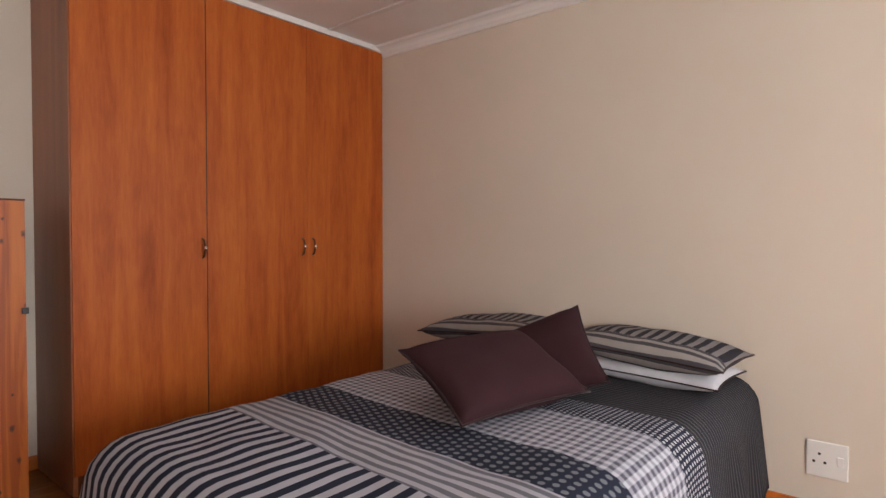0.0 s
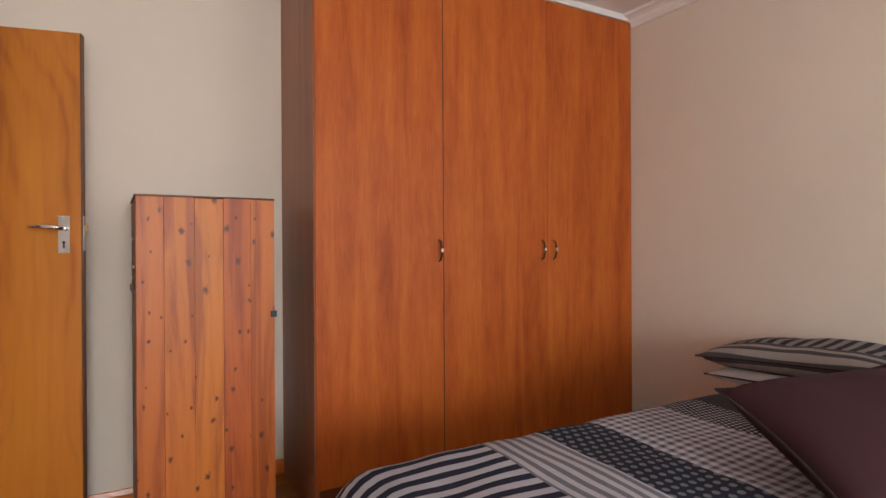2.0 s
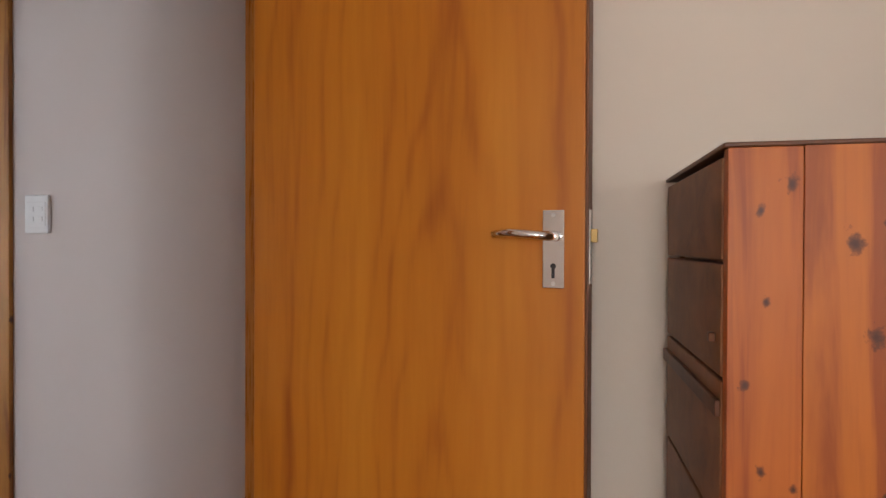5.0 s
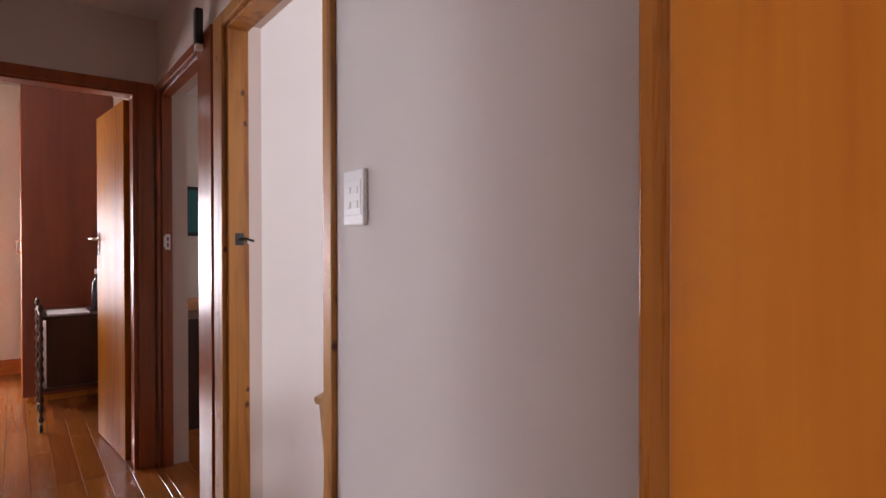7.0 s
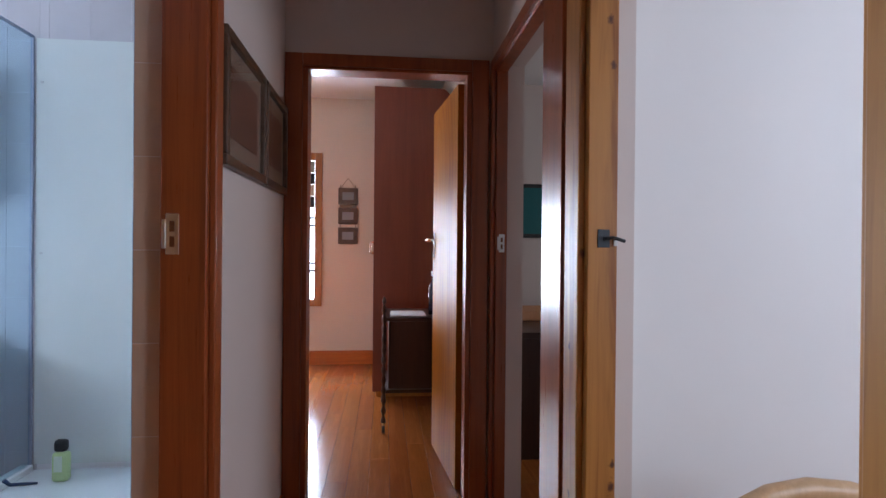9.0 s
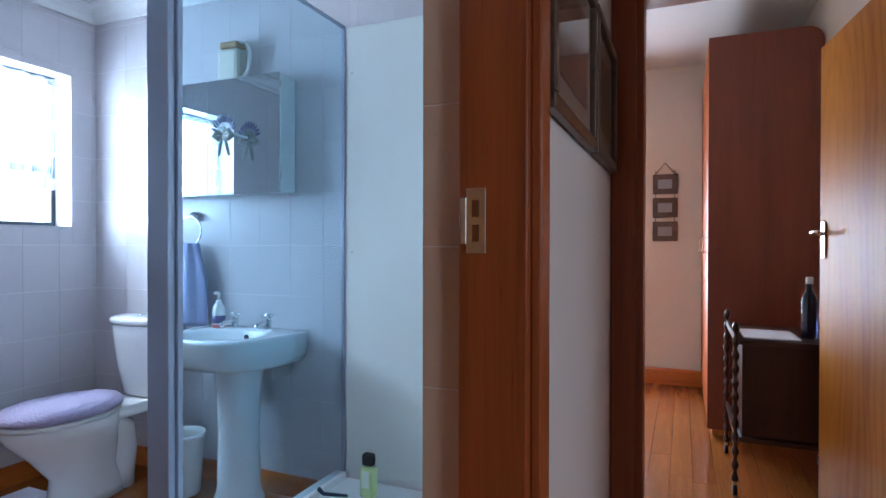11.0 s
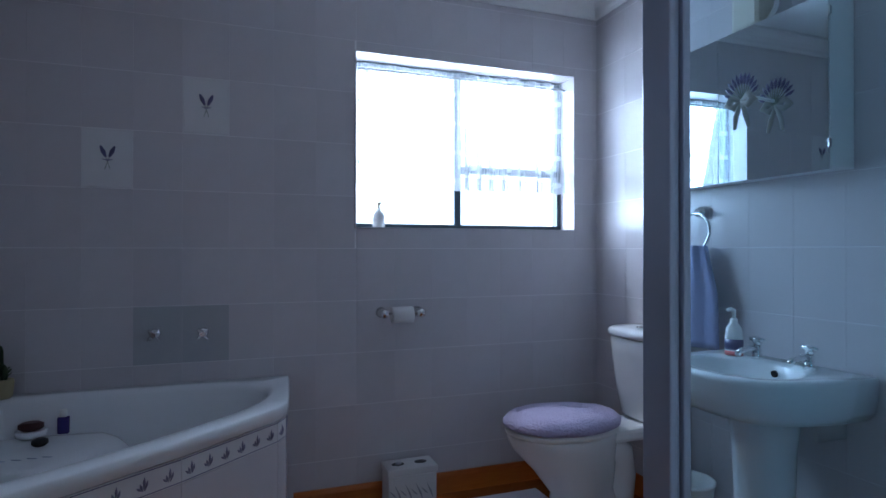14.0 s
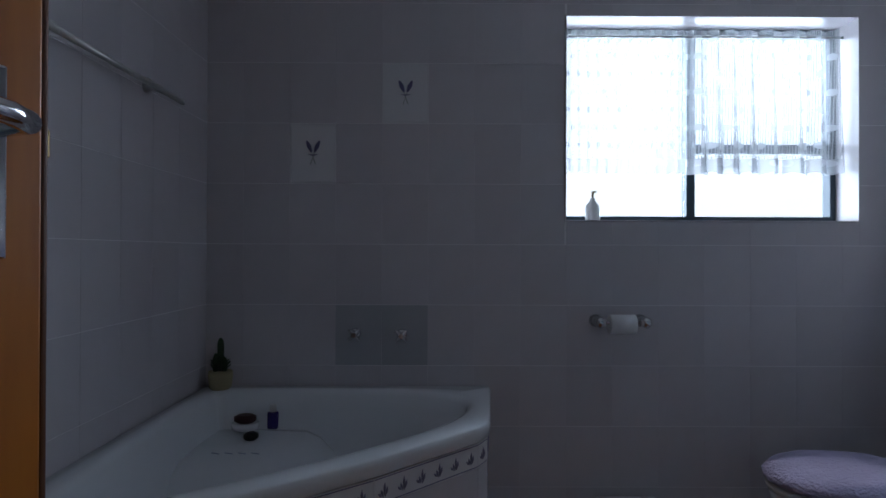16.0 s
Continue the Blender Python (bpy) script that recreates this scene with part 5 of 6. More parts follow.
def basin():
    s = thing("basin", (-2.9, 1.36, 0), "white ceramic pedestal basin with chrome taps", "basin")
    cy, n = 1.365, 36

    def rim(dx, dy, z):
        pts = []
        for k in range(n):
            a = 2 * math.pi * k / n
            c, q = math.cos(a), math.sin(a)
            x = -3.108 + dx * max(0.0, 1 - abs(q) ** 2.6) ** (1 / 2.6) if c > 0 else -3.108
            pts.append((x if c > 0 else -3.108 + 0.002 * (1 + c), cy + dy * (math.copysign(abs(q) ** 0.75, q)), z))
        return pts

    def bowl(rx, ry, z):
        return [(-2.86 + rx * math.cos(2 * math.pi * k / n), cy + ry * math.sin(2 * math.pi * k / n), z) for k in range(n)]

    part("bowl", loft(bmesh.new(), [rim(0.22, 0.12, 0.635), rim(0.31, 0.19, 0.642), rim(0.395, 0.250, 0.662), rim(0.428, 0.272, 0.690), rim(0.442, 0.280, 0.74), rim(0.452, 0.284, 0.785), rim(0.452, 0.284, 0.795), rim(0.445, 0.279, 0.803), bowl(0.16, 0.205, 0.803), bowl(0.152, 0.195, 0.792), bowl(0.13, 0.165, 0.73), bowl(0.08, 0.10, 0.685), bowl(0.02, 0.02, 0.68)]), CERAMIC, s)
    part("pedestal", lathe(bmesh.new(), -2.95, cy + 0.01, [(0.115, 0.0), (0.112, 0.03), (0.095, 0.08), (0.09, 0.35), (0.096, 0.52), (0.108, 0.62), (0.11, 0.648)], 28, 1.0, 1.05), CERAMIC, s)
    for y in (cy - 0.19, cy + 0.17):
        part("wall_bracket", boxes((-3.11, y - 0.012, 0.585, -2.98, y + 0.012, 0.640), bevel=0.004), STEEL, s, "steel wall bracket")
    for y in (cy - 0.085, cy + 0.115):
        t = part("tap", tube(bmesh.new(), [(-3.03, y, 0.803), (-3.03, y, 0.815), (-3.03, y, 0.85)], [0.022, 0.016, 0.014], 16), CHROME, s, "chrome pillar tap")
        part("spout", tube(bmesh.new(), [(-3.03, y, 0.835), (-2.99, y, 0.842), (-2.95, y, 0.836), (-2.935, y, 0.822)], [0.012, 0.011, 0.010, 0.010], 12), CHROME, t)
        for a in (20, 110):
            dx, dy = 0.026 * math.cos(radians(a)), 0.026 * math.sin(radians(a))
            part("cross_handle", tube(bmesh.new(), [(-3.03 - dx, y - dy, 0.872), (-3.03, y, 0.874), (-3.03 + dx, y + dy, 0.872)], [0.006, 0.009, 0.006], 10), CHROME, t)
        part("tap_top", tube(bmesh.new(), [(-3.03, y, 0.85), (-3.03, y, 0.866), (-3.03, y, 0.884)], [0.012, 0.015, 0.008], 14), CHROME, t)
    part("overflow", tube(bmesh.new(), [(-2.992, cy + 0.02, 0.772), (-2.985, cy + 0.02, 0.771)], 0.012, 14), BLACK, s)


basin()


def mirror_cabinet():
    c = thing("mirror_cabinet", (-3.05, 1.16, 1.455), "white bathroom cabinet with two mirror doors", "mirror cabinet")
    y0, y1, z0, z1 = 0.75, 1.572, 1.455, 2.0
    part("body", boxes((W_BATH + 0.008, y0, z0, -3.004, y1, z1), bevel=0.003), WHITE_PLASTIC, c)
    for a, b in ((y0, 1.136), (1.1385, y1)):
        d = part("mirror_door", boxes((-3.002, a, z0 - 0.006, -2.996, b, z1 + 0.004), bevel=0.0008), MIRROR, c)
    for z in (z0 + 0.06, z1 - 0.07):
        part("hinge", boxes((-3.0015, y1 + 0.0005, z, -2.992, y1 + 0.009, z + 0.03), bevel=0.002), CHROME, c)


mirror_cabinet()


def lavender_bunch():
    f = thing("dried_lavender", (-2.90, 1.32, 1.6), "dried lavender bunch with a grey bow on the mirror", "dried flowers")
    x, y, z = -2.925, 1.318, 1.715
    for k in range(11):
        a = radians(-75 + 15 * k)
        tip = (x + 0.012, y + 0.075 * math.sin(a), z + 0.015 + 0.085 * math.cos(a))
        mid = (x + 0.008, y + 0.045 * math.sin(a), z + 0.01 + 0.05 * math.cos(a))
        part("stalk", tube(bmesh.new(), [(x, y, z), mid], 0.0018, 6), STEM, f)
        part("flower_head", tube(bmesh.new(), [mid, tuple((p + q) / 2 for p, q in zip(mid, tip)), tip], [0.003, 0.0065, 0.002], 8), LAVENDER, f)
    cream = cloth("grey_ribbon", (0.36, 0.35, 0.32))
    for s in (-1, 1):
        part("bow_loop", tube(bmesh.new(), [(x + 0.01, y, z), (x + 0.014, y + s * 0.035, z + 0.018), (x + 0.014, y + s * 0.052, z - 0.004), (x + 0.012, y + s * 0.03, z - 0.018), (x + 0.01, y, z)], [0.006, 0.013, 0.015, 0.012, 0.006], 8), cream, f)
        part("bow_tail", tube(bmesh.new(), [(x + 0.01, y, z), (x + 0.012, y + s * 0.02, z - 0.05), (x + 0.008, y + s * 0.03, z - 0.095)], [0.006, 0.009, 0.006], 8), cream, f)
    part("hanger", tube(bmesh.new(), [(-2.995, y, z + 0.02), (x, y, z + 0.015)], 0.006, 8), WHITE_PLASTIC, f)


lavender_bunch()

can = thing("cream_canister", (-3.05, 1.25, 2.0), "cream canister with a brown cap on the cabinet", "canister")
part("canister_body", boxes((-3.105, 1.17, 2.0045, -3.02, 1.30, 2.165), bevel=0.02), paint("cream_plastic", (0.66, 0.64, 0.55), 0.5), can)
part("canister_cap", boxes((-3.10, 1.18, 2.166, -3.025, 1.29, 2.20), bevel=0.012), paint("tan_plastic", (0.42, 0.30, 0.16), 0.5), can)
part("carry_loop", tube(bmesh.new(), [(-3.06, 1.30, 2.02), (-3.06, 1.335, 2.06), (-3.06, 1.345, 2.14), (-3.06, 1.32, 2.19), (-3.06, 1.285, 2.195)], 0.009, 10), WHITE_PLASTIC, can)

ring = thing("towel_ring", (W_BATH, 0.945, 1.37), "chrome towel ring on the tiled wall", "towel ring")
part("rosette", tube(bmesh.new(), [(W_BATH + 0.006, 0.945, 1.355), (W_BATH + 0.02, 0.945, 1.355), (W_BATH + 0.045, 0.945, 1.352)], [0.028, 0.026, 0.016], 18), CHROME, ring)
part("ring_bar", tube(bmesh.new(), [(W_BATH + 0.05, 0.945 + 0.075 * math.sin(2 * math.pi * k / 28), 1.275 + 0.075 * math.cos(2 * math.pi * k / 28)) for k in range(29)], 0.006, 8, False), CHROME, ring)


def hanging_towel():
    bm = bmesh.new()
    rings = []
    for i in range(15):
        k = i / 14
        z = 1.215 - 0.42 * k
        half = 0.040 + 0.060 * min(1, k * 2.2)
        ring_pts = []
        for j in range(32):
            a = 2 * math.pi * j / 32
            fold = 1 + 0.30 * math.cos(5 * a + 0.6 * k)
            ring_pts.append((W_BATH + 0.052 + 0.026 * math.cos(a) * fold, 0.958 + half * math.sin(a) * (1 + 0.12 * math.cos(5 * a)) + 0.01 * k, z))
        rings.append(ring_pts)
    loft(bm, rings)
    return whole("towel", bm, LILAC_TOWEL, "blue-lilac hand towel hanging in folds from a ring", "towel")


hanging_towel()

soap = thing("soap_bottle", (-2.985, 1.225, 0.804), "clear pump bottle of pink hand soap", "soap bottle")
part("soap_body", lathe(bmesh.new(), -3.0, 1.205, [(0.030, 0.8035), (0.034, 0.81), (0.034, 0.87), (0.030, 0.905), (0.014, 0.925), (0.014, 0.94)], 18, 0.8, 1.0), WHITE_PLASTIC, soap)
part("soap_label", lathe(bmesh.new(), -3.0, 1.205, [(0.0348, 0.828), (0.0348, 0.866)], 18, 0.8, 1.0), LAVENDER, soap, "dark blue label")
part("soap_base", lathe(bmesh.new(), -3.0, 1.205, [(0.0346, 0.806), (0.0346, 0.822)], 18, 0.8, 1.0), paint("pink_soap", (0.62, 0.16, 0.16), 0.3), soap, "pink soap")
part("pump", tube(bmesh.new(), [(-3.0, 1.205, 0.9405), (-3.0, 1.205, 0.97), (-2.985, 1.205, 0.976), (-2.965, 1.205, 0.972)], [0.006, 0.008, 0.008, 0.006], 10), WHITE_PLASTIC, soap)

bin_ = thing("waste_bin", (-2.93, 1.04, 0), "white plastic waste bin beside the basin", "bin")
bm = lathe(bmesh.new(), -2.93, 1.045, [(0.075, 0.0), (0.08, 0.01), (0.098, 0.28), (0.104, 0.285), (0.104, 0.295), (0.095, 0.295), (0.090, 0.27), (0.072, 0.02)], 26)
part("bin_body", bm, WHITE_PLASTIC, bin_)

brush = thing("toilet_brush", (-3.0, 0.93, 0), "dark red toilet brush holder beside the toilet", "toilet brush")
part("holder", lathe(bmesh.new(), -3.0, 0.93, [(0.045, 0.0), (0.05, 0.02), (0.042, 0.12), (0.03, 0.2)], 16), paint("dark_red_plastic", (0.22, 0.02, 0.02), 0.4), brush)
part("brush_handle", tube(bmesh.new(), [(-3.0, 0.93, 0.2), (-3.0, 0.93, 0.36)], [0.008, 0.010], 10), paint("red_handle", (0.25, 0.03, 0.03), 0.4), brush)

pb = thing("tissue_box", (-2.05, 0.28, 0), "white wooden box with two oval openings in its lid", "box")
pm = paint("white_painted_wood", (0.72, 0.71, 0.70), 0.6)
part("box_body", boxes((-2.135, 0.20, 0.0, -1.905, 0.325, 0.165), bevel=0.004), pm, pb)
part("box_lid", boxes((-2.14, 0.196, 0.167, -1.90, 0.33, 0.20), bevel=0.005), pm, pb)
for x in (-2.075, -1.965):
    part("oval_opening", lathe(bmesh.new(), x, 0.263, [(0.03, 0.1995), (0.03, 0.2012)], 20, 1.0, 0.7), BLACK, pb)
part("paper", lathe(bmesh.new(), -1.968, 0.263, [(0.014, 0.2012), (0.012, 0.212)], 12, 1.0, 0.6), WHITE_CLOTH, pb, "white tissue")
for k in range(8):
    part("carved_leaf", tube(bmesh.new(), [(-2.115 + 0.025 * k, 0.326, 0.055 + 0.02 * (k % 2)), (-2.105 + 0.025 * k, 0.327, 0.085), (-2.085 + 0.025 * k, 0.326, 0.125 - 0.02 * (k % 2))], [0.002, 0.005, 0.001], 6), paint("grey_carving", (0.42, 0.42, 0.44), 0.7), pb)

roll = thing("roll_holder", (-1.99, S_BATH, 0.9), "chrome holder with a white paper roll", "toilet roll holder")
for x in (-1.905, -2.085):
    part("post", tube(bmesh.new(), [(x, S_BATH + 0.006, 0.90), (x, S_BATH + 0.02, 0.90), (x, S_BATH + 0.075, 0.90)], [0.026, 0.016, 0.014], 16), CHROME, roll)
    part("ball", lathe(bmesh.new(), x, S_BATH + 0.078, [(0.004, 0.876), (0.018, 0.885), (0.024, 0.90), (0.018, 0.915), (0.004, 0.924)], 16), CHROME, roll)
part("bar", tube(bmesh.new(), [(-1.905, S_BATH + 0.078, 0.90), (-2.085, S_BATH + 0.078, 0.90)], 0.007, 10), CHROME, roll)
pr = part("paper_roll", tube(bmesh.new(), [(-1.94, S_BATH + 0.078, 0.893), (-2.04, S_BATH + 0.078, 0.893)], 0.038, 22), cloth("paper", (0.82, 0.82, 0.82)), roll, "small white paper roll")

bm = boxes((-2.66, 0.32, 0.0, -2.10, 0.86, 0.018), bevel=0.008)
whole("bath_mat", bm, MAT_CLOTH, "pale lilac bath mat on the floorboards", "bath mat")

rail = thing("towel_rail", (E_BATH, 0.8, 1.69), "chrome towel rail on the wall over the bath", "towel rail")
part("rail_bar", tube(bmesh.new(), [(E_BATH - 0.06, 0.52, 1.685), (E_BATH - 0.06, 1.25, 1.685)], 0.009, 10), STEEL, rail)
for y in (0.66, 1.18):
    part("rail_post", tube(bmesh.new(), [(E_BATH - 0.007, y, 1.705), (E_BATH - 0.03, y, 1.70), (E_BATH - 0.06, y, 1.687)], [0.024, 0.014, 0.012], 14), STEEL, rail)

pot = thing("cactus_pot", (-0.415, 0.225, 0.634), "small green cactus in a woven cream pot", "potted plant")
px, py = -0.415, 0.235
part("pot", lathe(bmesh.new(), px, py, [(0.034, 0.634), (0.042, 0.642), (0.047, 0.692), (0.044, 0.705), (0.036, 0.705)], 18), paint("cream_pot", (0.42, 0.37, 0.22), 0.8), pot, "woven cream pot")
green = paint("cactus_green", (0.030, 0.050, 0.022), 0.7)
for dx, dy, top, r in ((0.0, 0.0, 0.835, 0.013), (0.016, 0.008, 0.775, 0.012), (-0.017, 0.006, 0.762, 0.012), (0.004, -0.018, 0.750, 0.011)):
    part("cactus_stem", lathe(bmesh.new(), px + dx, py + dy, [(r * 0.8, 0.703), (r, 0.72), (r * 0.95, top - 0.02), (r * 0.6, top - 0.006), (0.002, top)], 12), green, pot)
for k in range(22):
    a, h = k * 2.4, 0.702 + 0.0012 * k
    part("leaf", tube(bmesh.new(), [(px + 0.012 * math.cos(a), py + 0.012 * math.sin(a), h), (px + 0.038 * math.cos(a), py + 0.038 * math.sin(a), h + 0.022)], [0.005, 0.002], 6), green, pot)

sd = thing("soap_dish", (-0.545, 0.33, 0.49), "white soap dish with a brown soap", "soap dish")
part("dish", lathe(bmesh.new(), -0.535, 0.300, [(0.030, 0.49), (0.05, 0.50), (0.052, 0.52), (0.046, 0.521)], 20, 1.0, 0.8), CERAMIC, sd)
part("soap", lathe(bmesh.new(), -0.535, 0.300, [(0.030, 0.5215), (0.042, 0.53), (0.042, 0.545), (0.028, 0.552)], 18, 1.0, 0.75), paint("dark_soap", (0.07, 0.03, 0.03), 0.4), sd, "dark brown soap")
whole("bath_pebble", lathe(bmesh.new(), -0.590, 0.400, [(0.018, 0.4895), (0.027, 0.497), (0.026, 0.51), (0.012, 0.517)], 16), BLACK, "small black pumice on the bath seat", "pumice")
vb = thing("purple_bottle", (-0.64, 0.33, 0.49), "small purple bottle with a clear cap", "bottle")
part("bottle_body", boxes((-0.652, 0.255, 0.4895, -0.612, 0.283, 0.555), bevel=0.006), paint("purple_liquid", (0.06, 0.045, 0.20), 0.25), vb)
part("bottle_cap", tube(bmesh.new(), [(-0.632, 0.269, 0.5555), (-0.632, 0.269, 0.582)], [0.014, 0.012], 12), WHITE_PLASTIC, vb)

wbt = thing("sill_bottle", (-1.905, 0.10, 1.306), "clear pump bottle on the window sill", "bottle")
part("bottle_body", lathe(bmesh.new(), -1.91, 0.11, [(0.028, 1.3065), (0.031, 1.312), (0.031, 1.37), (0.012, 1.39), (0.012, 1.40)], 16), WHITE_PLASTIC, wbt)
part("pump", tube(bmesh.new(), [(-1.91, 0.11, 1.4005), (-1.91, 0.11, 1.425), (-1.925, 0.115, 1.428)], [0.005, 0.008, 0.005], 8), paint("gold_pump", (0.40, 0.34, 0.22), 0.4), wbt)


# ---- shower ----
def shower():
    s = thing("shower_enclosure", (-2.6, 2.4, 0), "blue-grey framed shower enclosure with clear glass", "shower")
    tray = boxes((-3.112, 1.80, 0.0, -2.06, 1.86, 0.165), (-2.12, 1.861, 0.0, -2.06, 2.846, 0.19), (-3.112, 1.861, 0.0, -2.121, 2.846, 0.14), bevel=0.006)
    part("tray", tray, ACRYLIC, s, "white shower tray")
    for x0, x1, y0, y1 in ((-2.195, -2.174, 1.755, 1.845), (-2.173, -2.158, 1.765, 1.835), (-2.157, -2.137, 1.755, 1.845)):
        part("post_profile", boxes((x0, y0, 0.19, x1, y1, 2.25), bevel=0.004), FRAME_ALU, s)
    part("post_profile", boxes((-2.0, 2.774, 0.0, -1.98, 2.806, 2.3), bevel=0.003), FRAME_ALU, s)
    part("wall_channel", boxes((-3.113, 1.838, 0.165, -3.104, 1.853, 2.2), bevel=0.002), FRAME_ALU, s)
    part("top_rail", boxes((-3.113, 1.835, 2.2, -2.196, 1.851, 2.212), bevel=0.002), FRAME_ALU, s)
    part("glass_panel", boxes((-3.103, 1.8385, 0.166, -2.197, 1.8435, 2.199)), SHOWER_GLASS, s).visible_shadow = False
    for z in (1.174, 1.99):
        part("screw", tube(bmesh.new(), [(-3.108, 1.888, z), (-3.104, 1.888, z)], 0.006, 10), STEEL, s)


shower()
structure("shower_lining_west", boxes((W_BATH + 0.001, 1.860, 0.166, W_BATH + 0.010, 2.846, 2.2), bevel=0.001), SHOWER_WALL, "smooth white shower wall lining", "shower lining")
structure("shower_lining_north", boxes((W_BATH + 0.012, 2.848, 0.145, -2.06, 2.861, 2.2), bevel=0.001), SHOWER_WALL, "smooth white shower wall lining", "shower lining")
sh = thing("shampoo_bottle", (-2.96, 2.06, 0.14), "pale green shampoo bottle with a black cap", "bottle")
part("bottle_body", boxes((-2.985, 2.03, 0.1405, -2.935, 2.10, 0.275), bevel=0.016), paint("pale_green_plastic", (0.50, 0.62, 0.30), 0.3), sh)
part("bottle_label", boxes((-2.9345, 2.045, 0.19, -2.9335, 2.08, 0.26)), paint("pale_label", (0.65, 0.72, 0.60), 0.4), sh)
part("bottle_cap", boxes((-2.98, 2.037, 0.2755, -2.94, 2.092, 0.33), bevel=0.014), BLACK, sh, "black flip cap")
whole("razor", tube(bmesh.new(), [(-2.93, 1.98, 0.146), (-2.90, 1.94, 0.155), (-2.87, 1.90, 0.165), (-2.855, 1.885, 0.19)], [0.005, 0.008, 0.008, 0.010], 8), paint("navy_plastic", (0.03, 0.05, 0.12), 0.4), "dark blue razor on the shower tray", "razor")


# ---- curtain ----
def lace_curtain():
    c = thing("lace_curtain", (-2.38, 0.08, 2.1), "sheer white lace curtain gathered on a rod", "curtain")
    part("curtain_rod", tube(bmesh.new(), [(-2.972, 0.085, 2.085), (-1.788, 0.085, 2.085)], 0.006, 8), STEEL, c)
    for side, (x0, x1, wave) in enumerate(((-2.34, -1.79, 0.013), (-2.95, -2.34, 0.030))):
        bm = bmesh.new()
        uvl = bm.loops.layers.uv.new("UVMap")
        nx, nz = 150, 26
        grid = []
        for i in range(nx + 1):
            u = i / nx
            x = x0 + (x1 - x0) * u
            line = []
            for j in range(nz + 1):
                k = j / nz
                z = 2.115 - 0.60 * k - (0.012 * abs(math.sin(u * 40)) if j == nz else 0)
                amp = wave * (0.55 + 0.45 * k)
                turn = u * (46 if side else 78) + 1.6 * math.sin(u * 7 + 0.6) + 0.5 * k
                y = 0.085 + amp * math.sin(turn)
                line.append((bm.verts.new((x + (0.017 if side else 0.004) * math.sin(2 * turn + 0.8) * (0.4 + 0.6 * k), y, z)), (u * (x1 - x0) * 1.7, 0.60 * (1 - k))))
            grid.append(line)
        for i in range(nx):
            for j in range(nz):
                quad = (grid[i][j], grid[i + 1][j], grid[i + 1][j + 1], grid[i][j + 1])
                f = bm.faces.new([q[0] for q in quad])
                f.smooth = True
                for loop, q in zip(f.loops, quad):
                    loop[uvl].uv = q[1]
        part("curtain_panel", bm, LACE, c)


lace_curtain()

# window reveal lined with tile
for i, (x0, y0, z0, x1, y1, z1) in enumerate(((-2.978, -0.02, 1.301, -1.782, S_BATH + 0.006, 1.306), (-2.979, -0.02, 1.307, -2.974, S_BATH + 0.006, 2.139), (-1.786, -0.02, 1.307, -1.781, S_BATH + 0.006, 2.139), (-2.973, -0.02, 2.134, -1.787, S_BATH + 0.006, 2.139))):
    structure("window_sill" if i == 0 else "trim", boxes((x0, y0, z0, x1, y1, z1)), TILE, "white tiled window reveal", "window reveal")


# ---- tiles and boards ----
def tile_run(parent, rects, place, mat_of):
    """Tiles for (u0, z0, u1, z1) rectangles, sharing a mesh where their size is the same; place gives the pose of a tile's corner."""
    cache = {}
    for u0, z0, u1, z1 in rects:
        mat = mat_of(u0, z0)
        key = (round(u1 - u0, 3), round(z1 - z0, 3), mat.name)
        if key not in cache:
            bm = bmesh.new()
            w, h, g, e, b, t = key[0], key[1], 0.0003, 0.0011, 0.0005, 0.0012
            low = [(g, 0, e), (w - g, 0, e), (w - g, 0, h - e), (g, 0, h - e)]
            mid = [(x, t - b, z) for x, _, z in low]
            top = [(g + b, t, e + b), (w - g - b, t, e + b), (w - g - b, t, h - e - b), (g + b, t, h - e - b)]
            vs = [[bm.verts.new(p) for p in ring_] for ring_ in (low, mid, top)]
            for r0, r1 in zip(vs, vs[1:]):
                for k in range(4):
                    bm.faces.new((r0[k], r0[(k + 1) % 4], r1[(k + 1) % 4], r1[k]))
            bm.faces.new(vs[2])
            bmesh.ops.recalc_face_normals(bm, faces=bm.faces[:])
            me = bpy.data.meshes.new("tile")
            bm.to_mesh(me)
            bm.free()
            me.materials.append(mat)
            cache[key] = me
        ob = new("tile", cache[key])
        ob.parent = parent
        ob.matrix_basis = place(u0, z0)


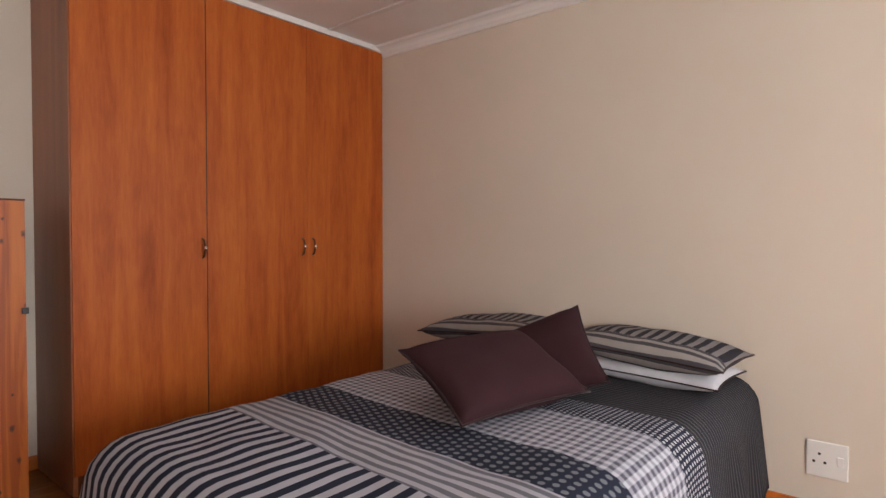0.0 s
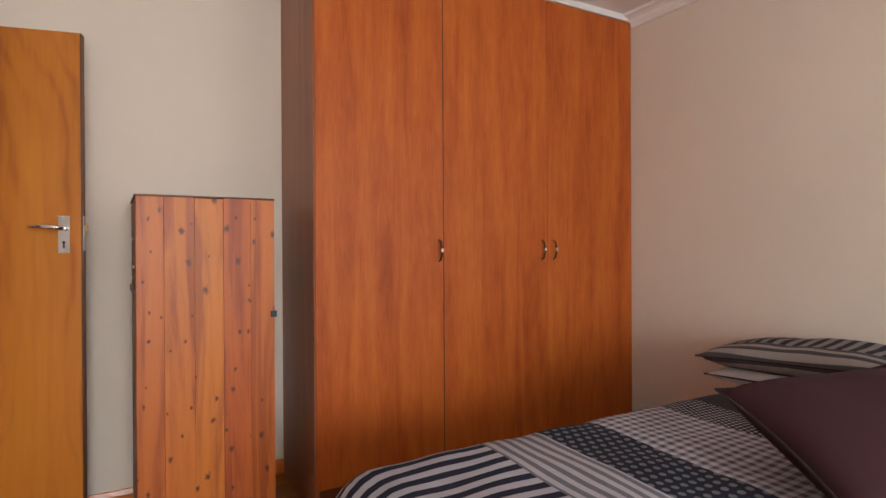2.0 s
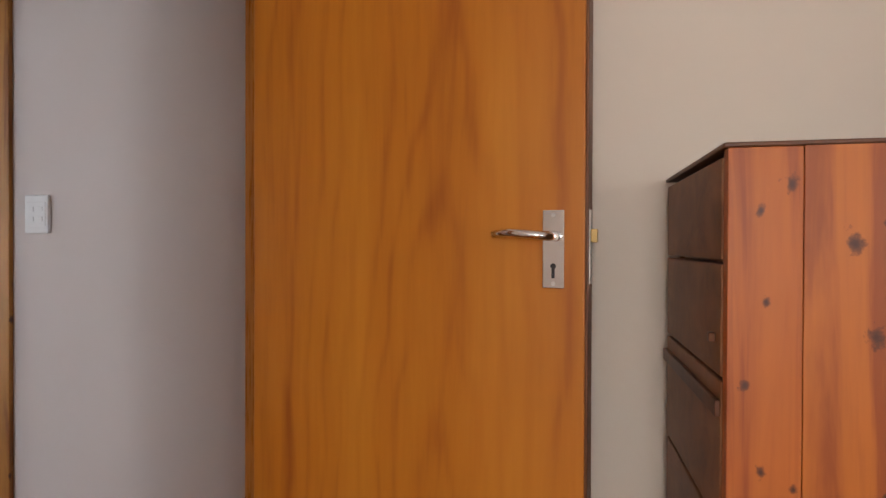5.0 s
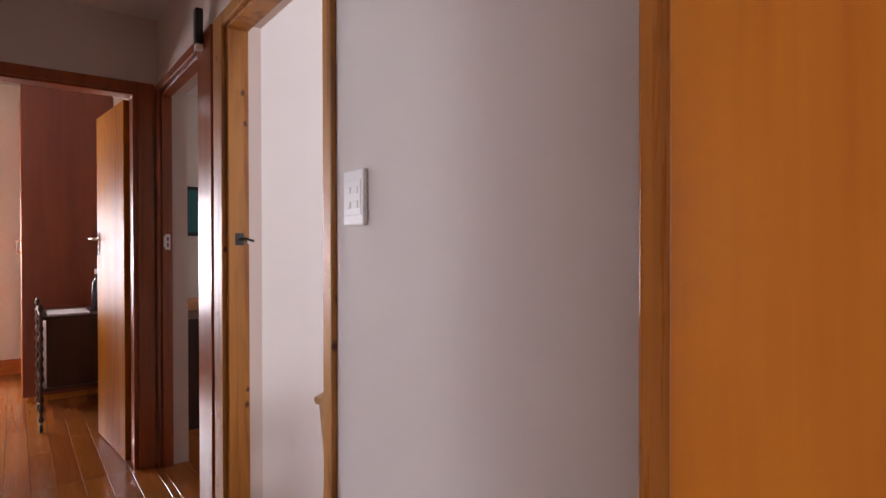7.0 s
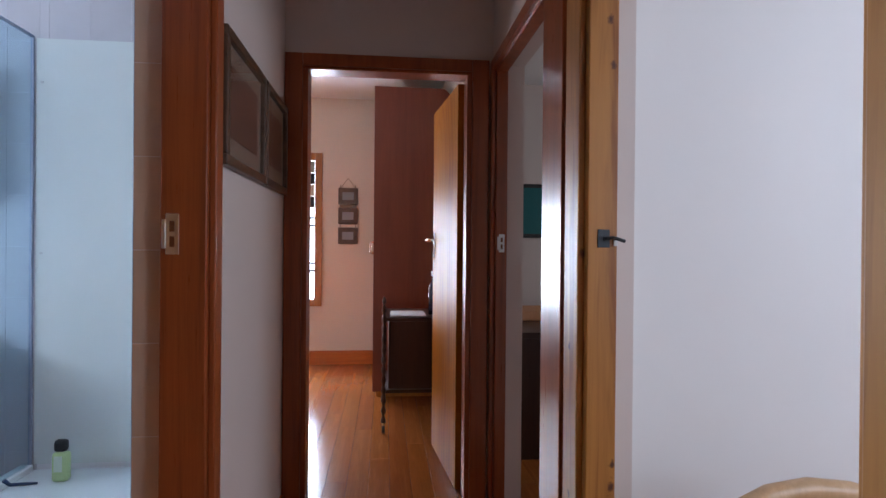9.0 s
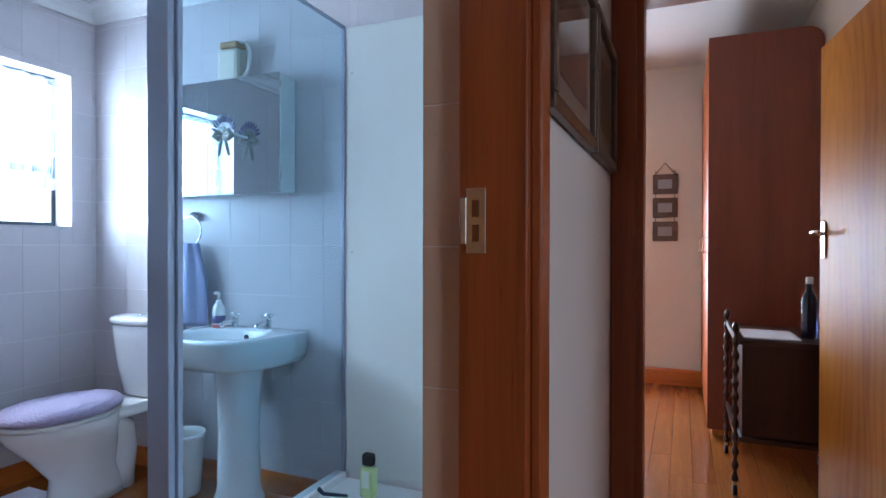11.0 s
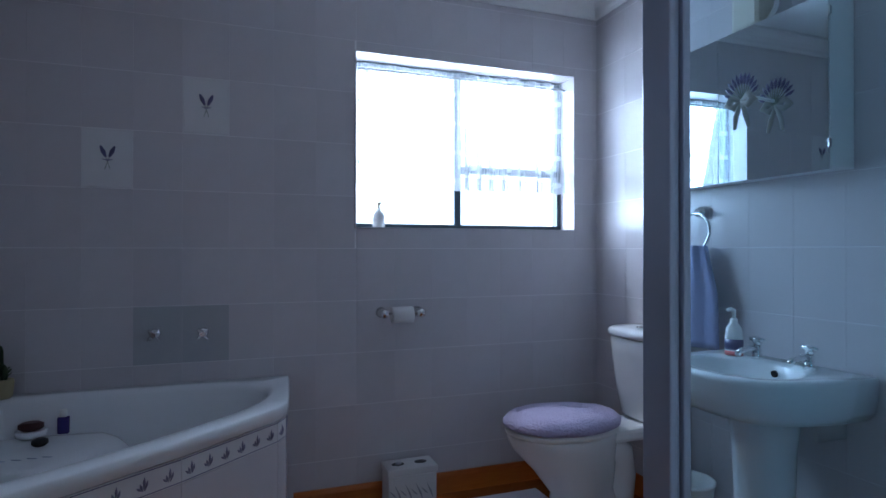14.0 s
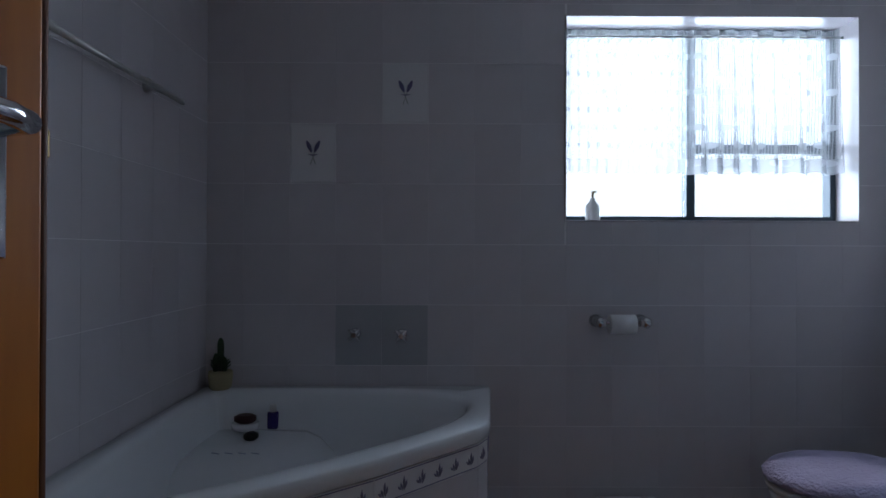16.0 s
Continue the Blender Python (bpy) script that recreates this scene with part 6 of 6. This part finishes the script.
def tile_rects(u0, u1, z0, z1, du, dz, ou, oz, holes=()):
    """A bond of du by dz tiles through (ou, oz), cut to the field and round rectangular holes."""
    rects = []
    i = math.floor((u0 - ou) / du)
    while ou + i * du < u1 - 0.004:
        k = math.floor((z0 - oz) / dz)
        while oz + k * dz < z1 - 0.004:
            a, b, c, d = max(u0, ou + i * du), max(z0, oz + k * dz), min(u1, ou + (i + 1) * du), min(z1, oz + (k + 1) * dz)
            pieces = [(a, b, c, d)]
            for h0, g0, h1, g1 in holes:
                nxt = []
                for p in pieces:
                    if p[2] <= h0 or p[0] >= h1 or p[3] <= g0 or p[1] >= g1:
                        nxt.append(p)
                        continue
                    if p[0] < h0:
                        nxt.append((p[0], p[1], h0, p[3]))
                    if p[2] > h1:
                        nxt.append((h1, p[1], p[2], p[3]))
                    m0, m1 = max(p[0], h0), min(p[2], h1)
                    if p[1] < g0:
                        nxt.append((m0, p[1], m1, g0))
                    if p[3] > g1:
                        nxt.append((m0, g1, m1, p[3]))
                pieces = nxt
            rects += [p for p in pieces if p[2] - p[0] > 0.012 and p[3] - p[1] > 0.012]
            k += 1
        i += 1
    return rects


def south_mat(u, z):
    x = -0.33 - u
    if 0.70 < z < 0.75 and -1.20 < x < -0.80:
        return TILE_GREY
    if (1.68 < z < 1.72 and abs(x + 1.04) < 0.02) or (1.43 < z < 1.47 and abs(x + 0.666) < 0.02):
        return TILE_DECOR
    return TILE


DU, DZ, OZ = 0.187, 0.245, 1.205
by_name = bpy.data.objects
south_rects = tile_rects(0.0, 2.79, 0.0, H_BATH, DU, DZ, 0.336 - 2 * DU, OZ, [(1.45, 1.30, 2.65, 2.14)])
tile_run(by_name["wall_bath_south"], south_rects, lambda u, z: pose(-0.33 - u, S_BATH, z) @ Matrix.Diagonal((-1, 1, 1, 1)), south_mat)
west_rects = tile_rects(0.0, 2.83, 0.0, H_BATH, DU, DZ, 0.06, OZ, [(1.70, 0.0, 2.83, 2.2)])
tile_run(by_name["wall_bath_west"], west_rects, lambda u, z: pose(W_BATH, S_BATH + u, z, 0, 0, -90) @ Matrix.Diagonal((-1, 1, 1, 1)), lambda u, z: TILE)
east_rects = tile_rects(0.0, 2.83, 0.0, H_BATH, DU, DZ, 0.06, OZ)
tile_run(by_name["wall_bath_east"], east_rects, lambda u, z: pose(E_BATH, S_BATH + u, z, 0, 0, 90), lambda u, z: TILE)
reveal = tile_rects(0.0, 0.079, 0.0, HEAD, 0.079, DZ, 0.0, OZ)
tile_run(by_name["wall_hall_south"], reveal, lambda u, z: pose(JAMB_W, BATH_N + u, z, 0, 0, -90) @ Matrix.Diagonal((-1, 1, 1, 1)), lambda u, z: TILE_BEIGE)

for x, z in ((-1.1335, 1.8175), (-0.7595, 1.5725)):
    m = thing("tile_motif", (x, S_BATH + 0.006, z), "dark lavender sprigs printed on a white tile", "tile print", "lavender prints on tiles")
    for s in (-1, 1):
        part("sprig", tube(bmesh.new(), [(x + s * 0.006, S_BATH + 0.0012, z + 0.005), (x + s * 0.016, S_BATH + 0.0022, z + 0.028), (x + s * 0.026, S_BATH + 0.0012, z + 0.050)], [0.004, 0.0095, 0.004], 8), LAVENDER, m)
        part("stalk", tube(bmesh.new(), [(x + s * 0.006, S_BATH + 0.0014, z + 0.004), (x - s * 0.010, S_BATH + 0.0014, z - 0.045)], 0.0012, 6), STEM, m)
    part("ribbon", tube(bmesh.new(), [(x - 0.02, S_BATH + 0.0014, z - 0.004), (x, S_BATH + 0.002, z - 0.008), (x + 0.02, S_BATH + 0.0014, z - 0.004)], [0.001, 0.004, 0.001], 6), BORDER_PRINT, m)
    for u0, u1, w0, w1 in ((-0.086, 0.086, 0.113, 0.117), (-0.086, 0.086, -0.117, -0.113), (-0.090, -0.086, -0.117, 0.117), (0.086, 0.090, -0.117, 0.117)):
        part("raised_edge", boxes((x + u0, S_BATH + 0.001, z + w0, x + u1, S_BATH + 0.0035, z + w1), bevel=0.0008), TILE_DECOR, m)


def boards(x0, x1, y0, y1, wide, start):
    """Floorboards along x in staggered lengths."""
    rng = random.Random(start)
    cache = {}
    y = y0
    row = 0
    while y < y1 - 0.01:
        w = min(wide, y1 - y)
        x = x0
        first = True
        while x < x1 - 0.01:
            length = min(rng.choice((0.9, 1.2, 1.5, 1.8)) * (rng.choice((0.4, 0.7, 1.0)) if first else 1.0), x1 - x)
            if x1 - x - length < 0.25:
                length = x1 - x
            first = False
            key = (round(length, 3), round(w, 3))
            if key not in cache:
                bm = box(bmesh.new(), 0.0006, 0.0006, -0.012, key[0] - 0.0006, key[1] - 0.0006, 0.0, 0.0012, 1)
                me = bpy.data.meshes.new("floorboard")
                bm.to_mesh(me)
                bm.free()
                me.materials.append(FLOOR_WOOD)
                cache[key] = me
            ob = new("floorboard", cache[key])
            ob.parent = floor
            ob.matrix_basis = pose(x, y, 0)
            x += length
        y += w
        row += 1


boards(X_END, W_BATH - 0.17, 1.0, 3.005, 0.11, 1)
boards(X_END, X_FAR, 3.005, 4.06, 0.11, 7)
boards(X_FAR, 0.46, 3.005, N_HALL, 0.11, 2)
boards(W_BATH, E_BATH, S_BATH, 3.005, 0.11, 3)
boards(0.46, E_BED + 0.2, S_BED - 0.15, NORTH - 0.15, 0.14, 4)
boards(-4.6, 1.0, HALL_OUT, 6.2, 0.14, 5)
boards(-2.85, -0.736, N_HALL, HALL_OUT, 0.14, 6)

# ---- the bedroom set beside the passage ----
for ob in [o for o in scene.objects if o.parent is None and o.type in ("MESH", "EMPTY")]:
    low = ob.matrix_basis.translation if ob.type == "EMPTY" else Vector(ob.bound_box[0])
    if low.x > 0.14 and low.y < 3.99:
        ob.matrix_basis = Matrix.Translation(BEDROOM) @ ob.matrix_basis
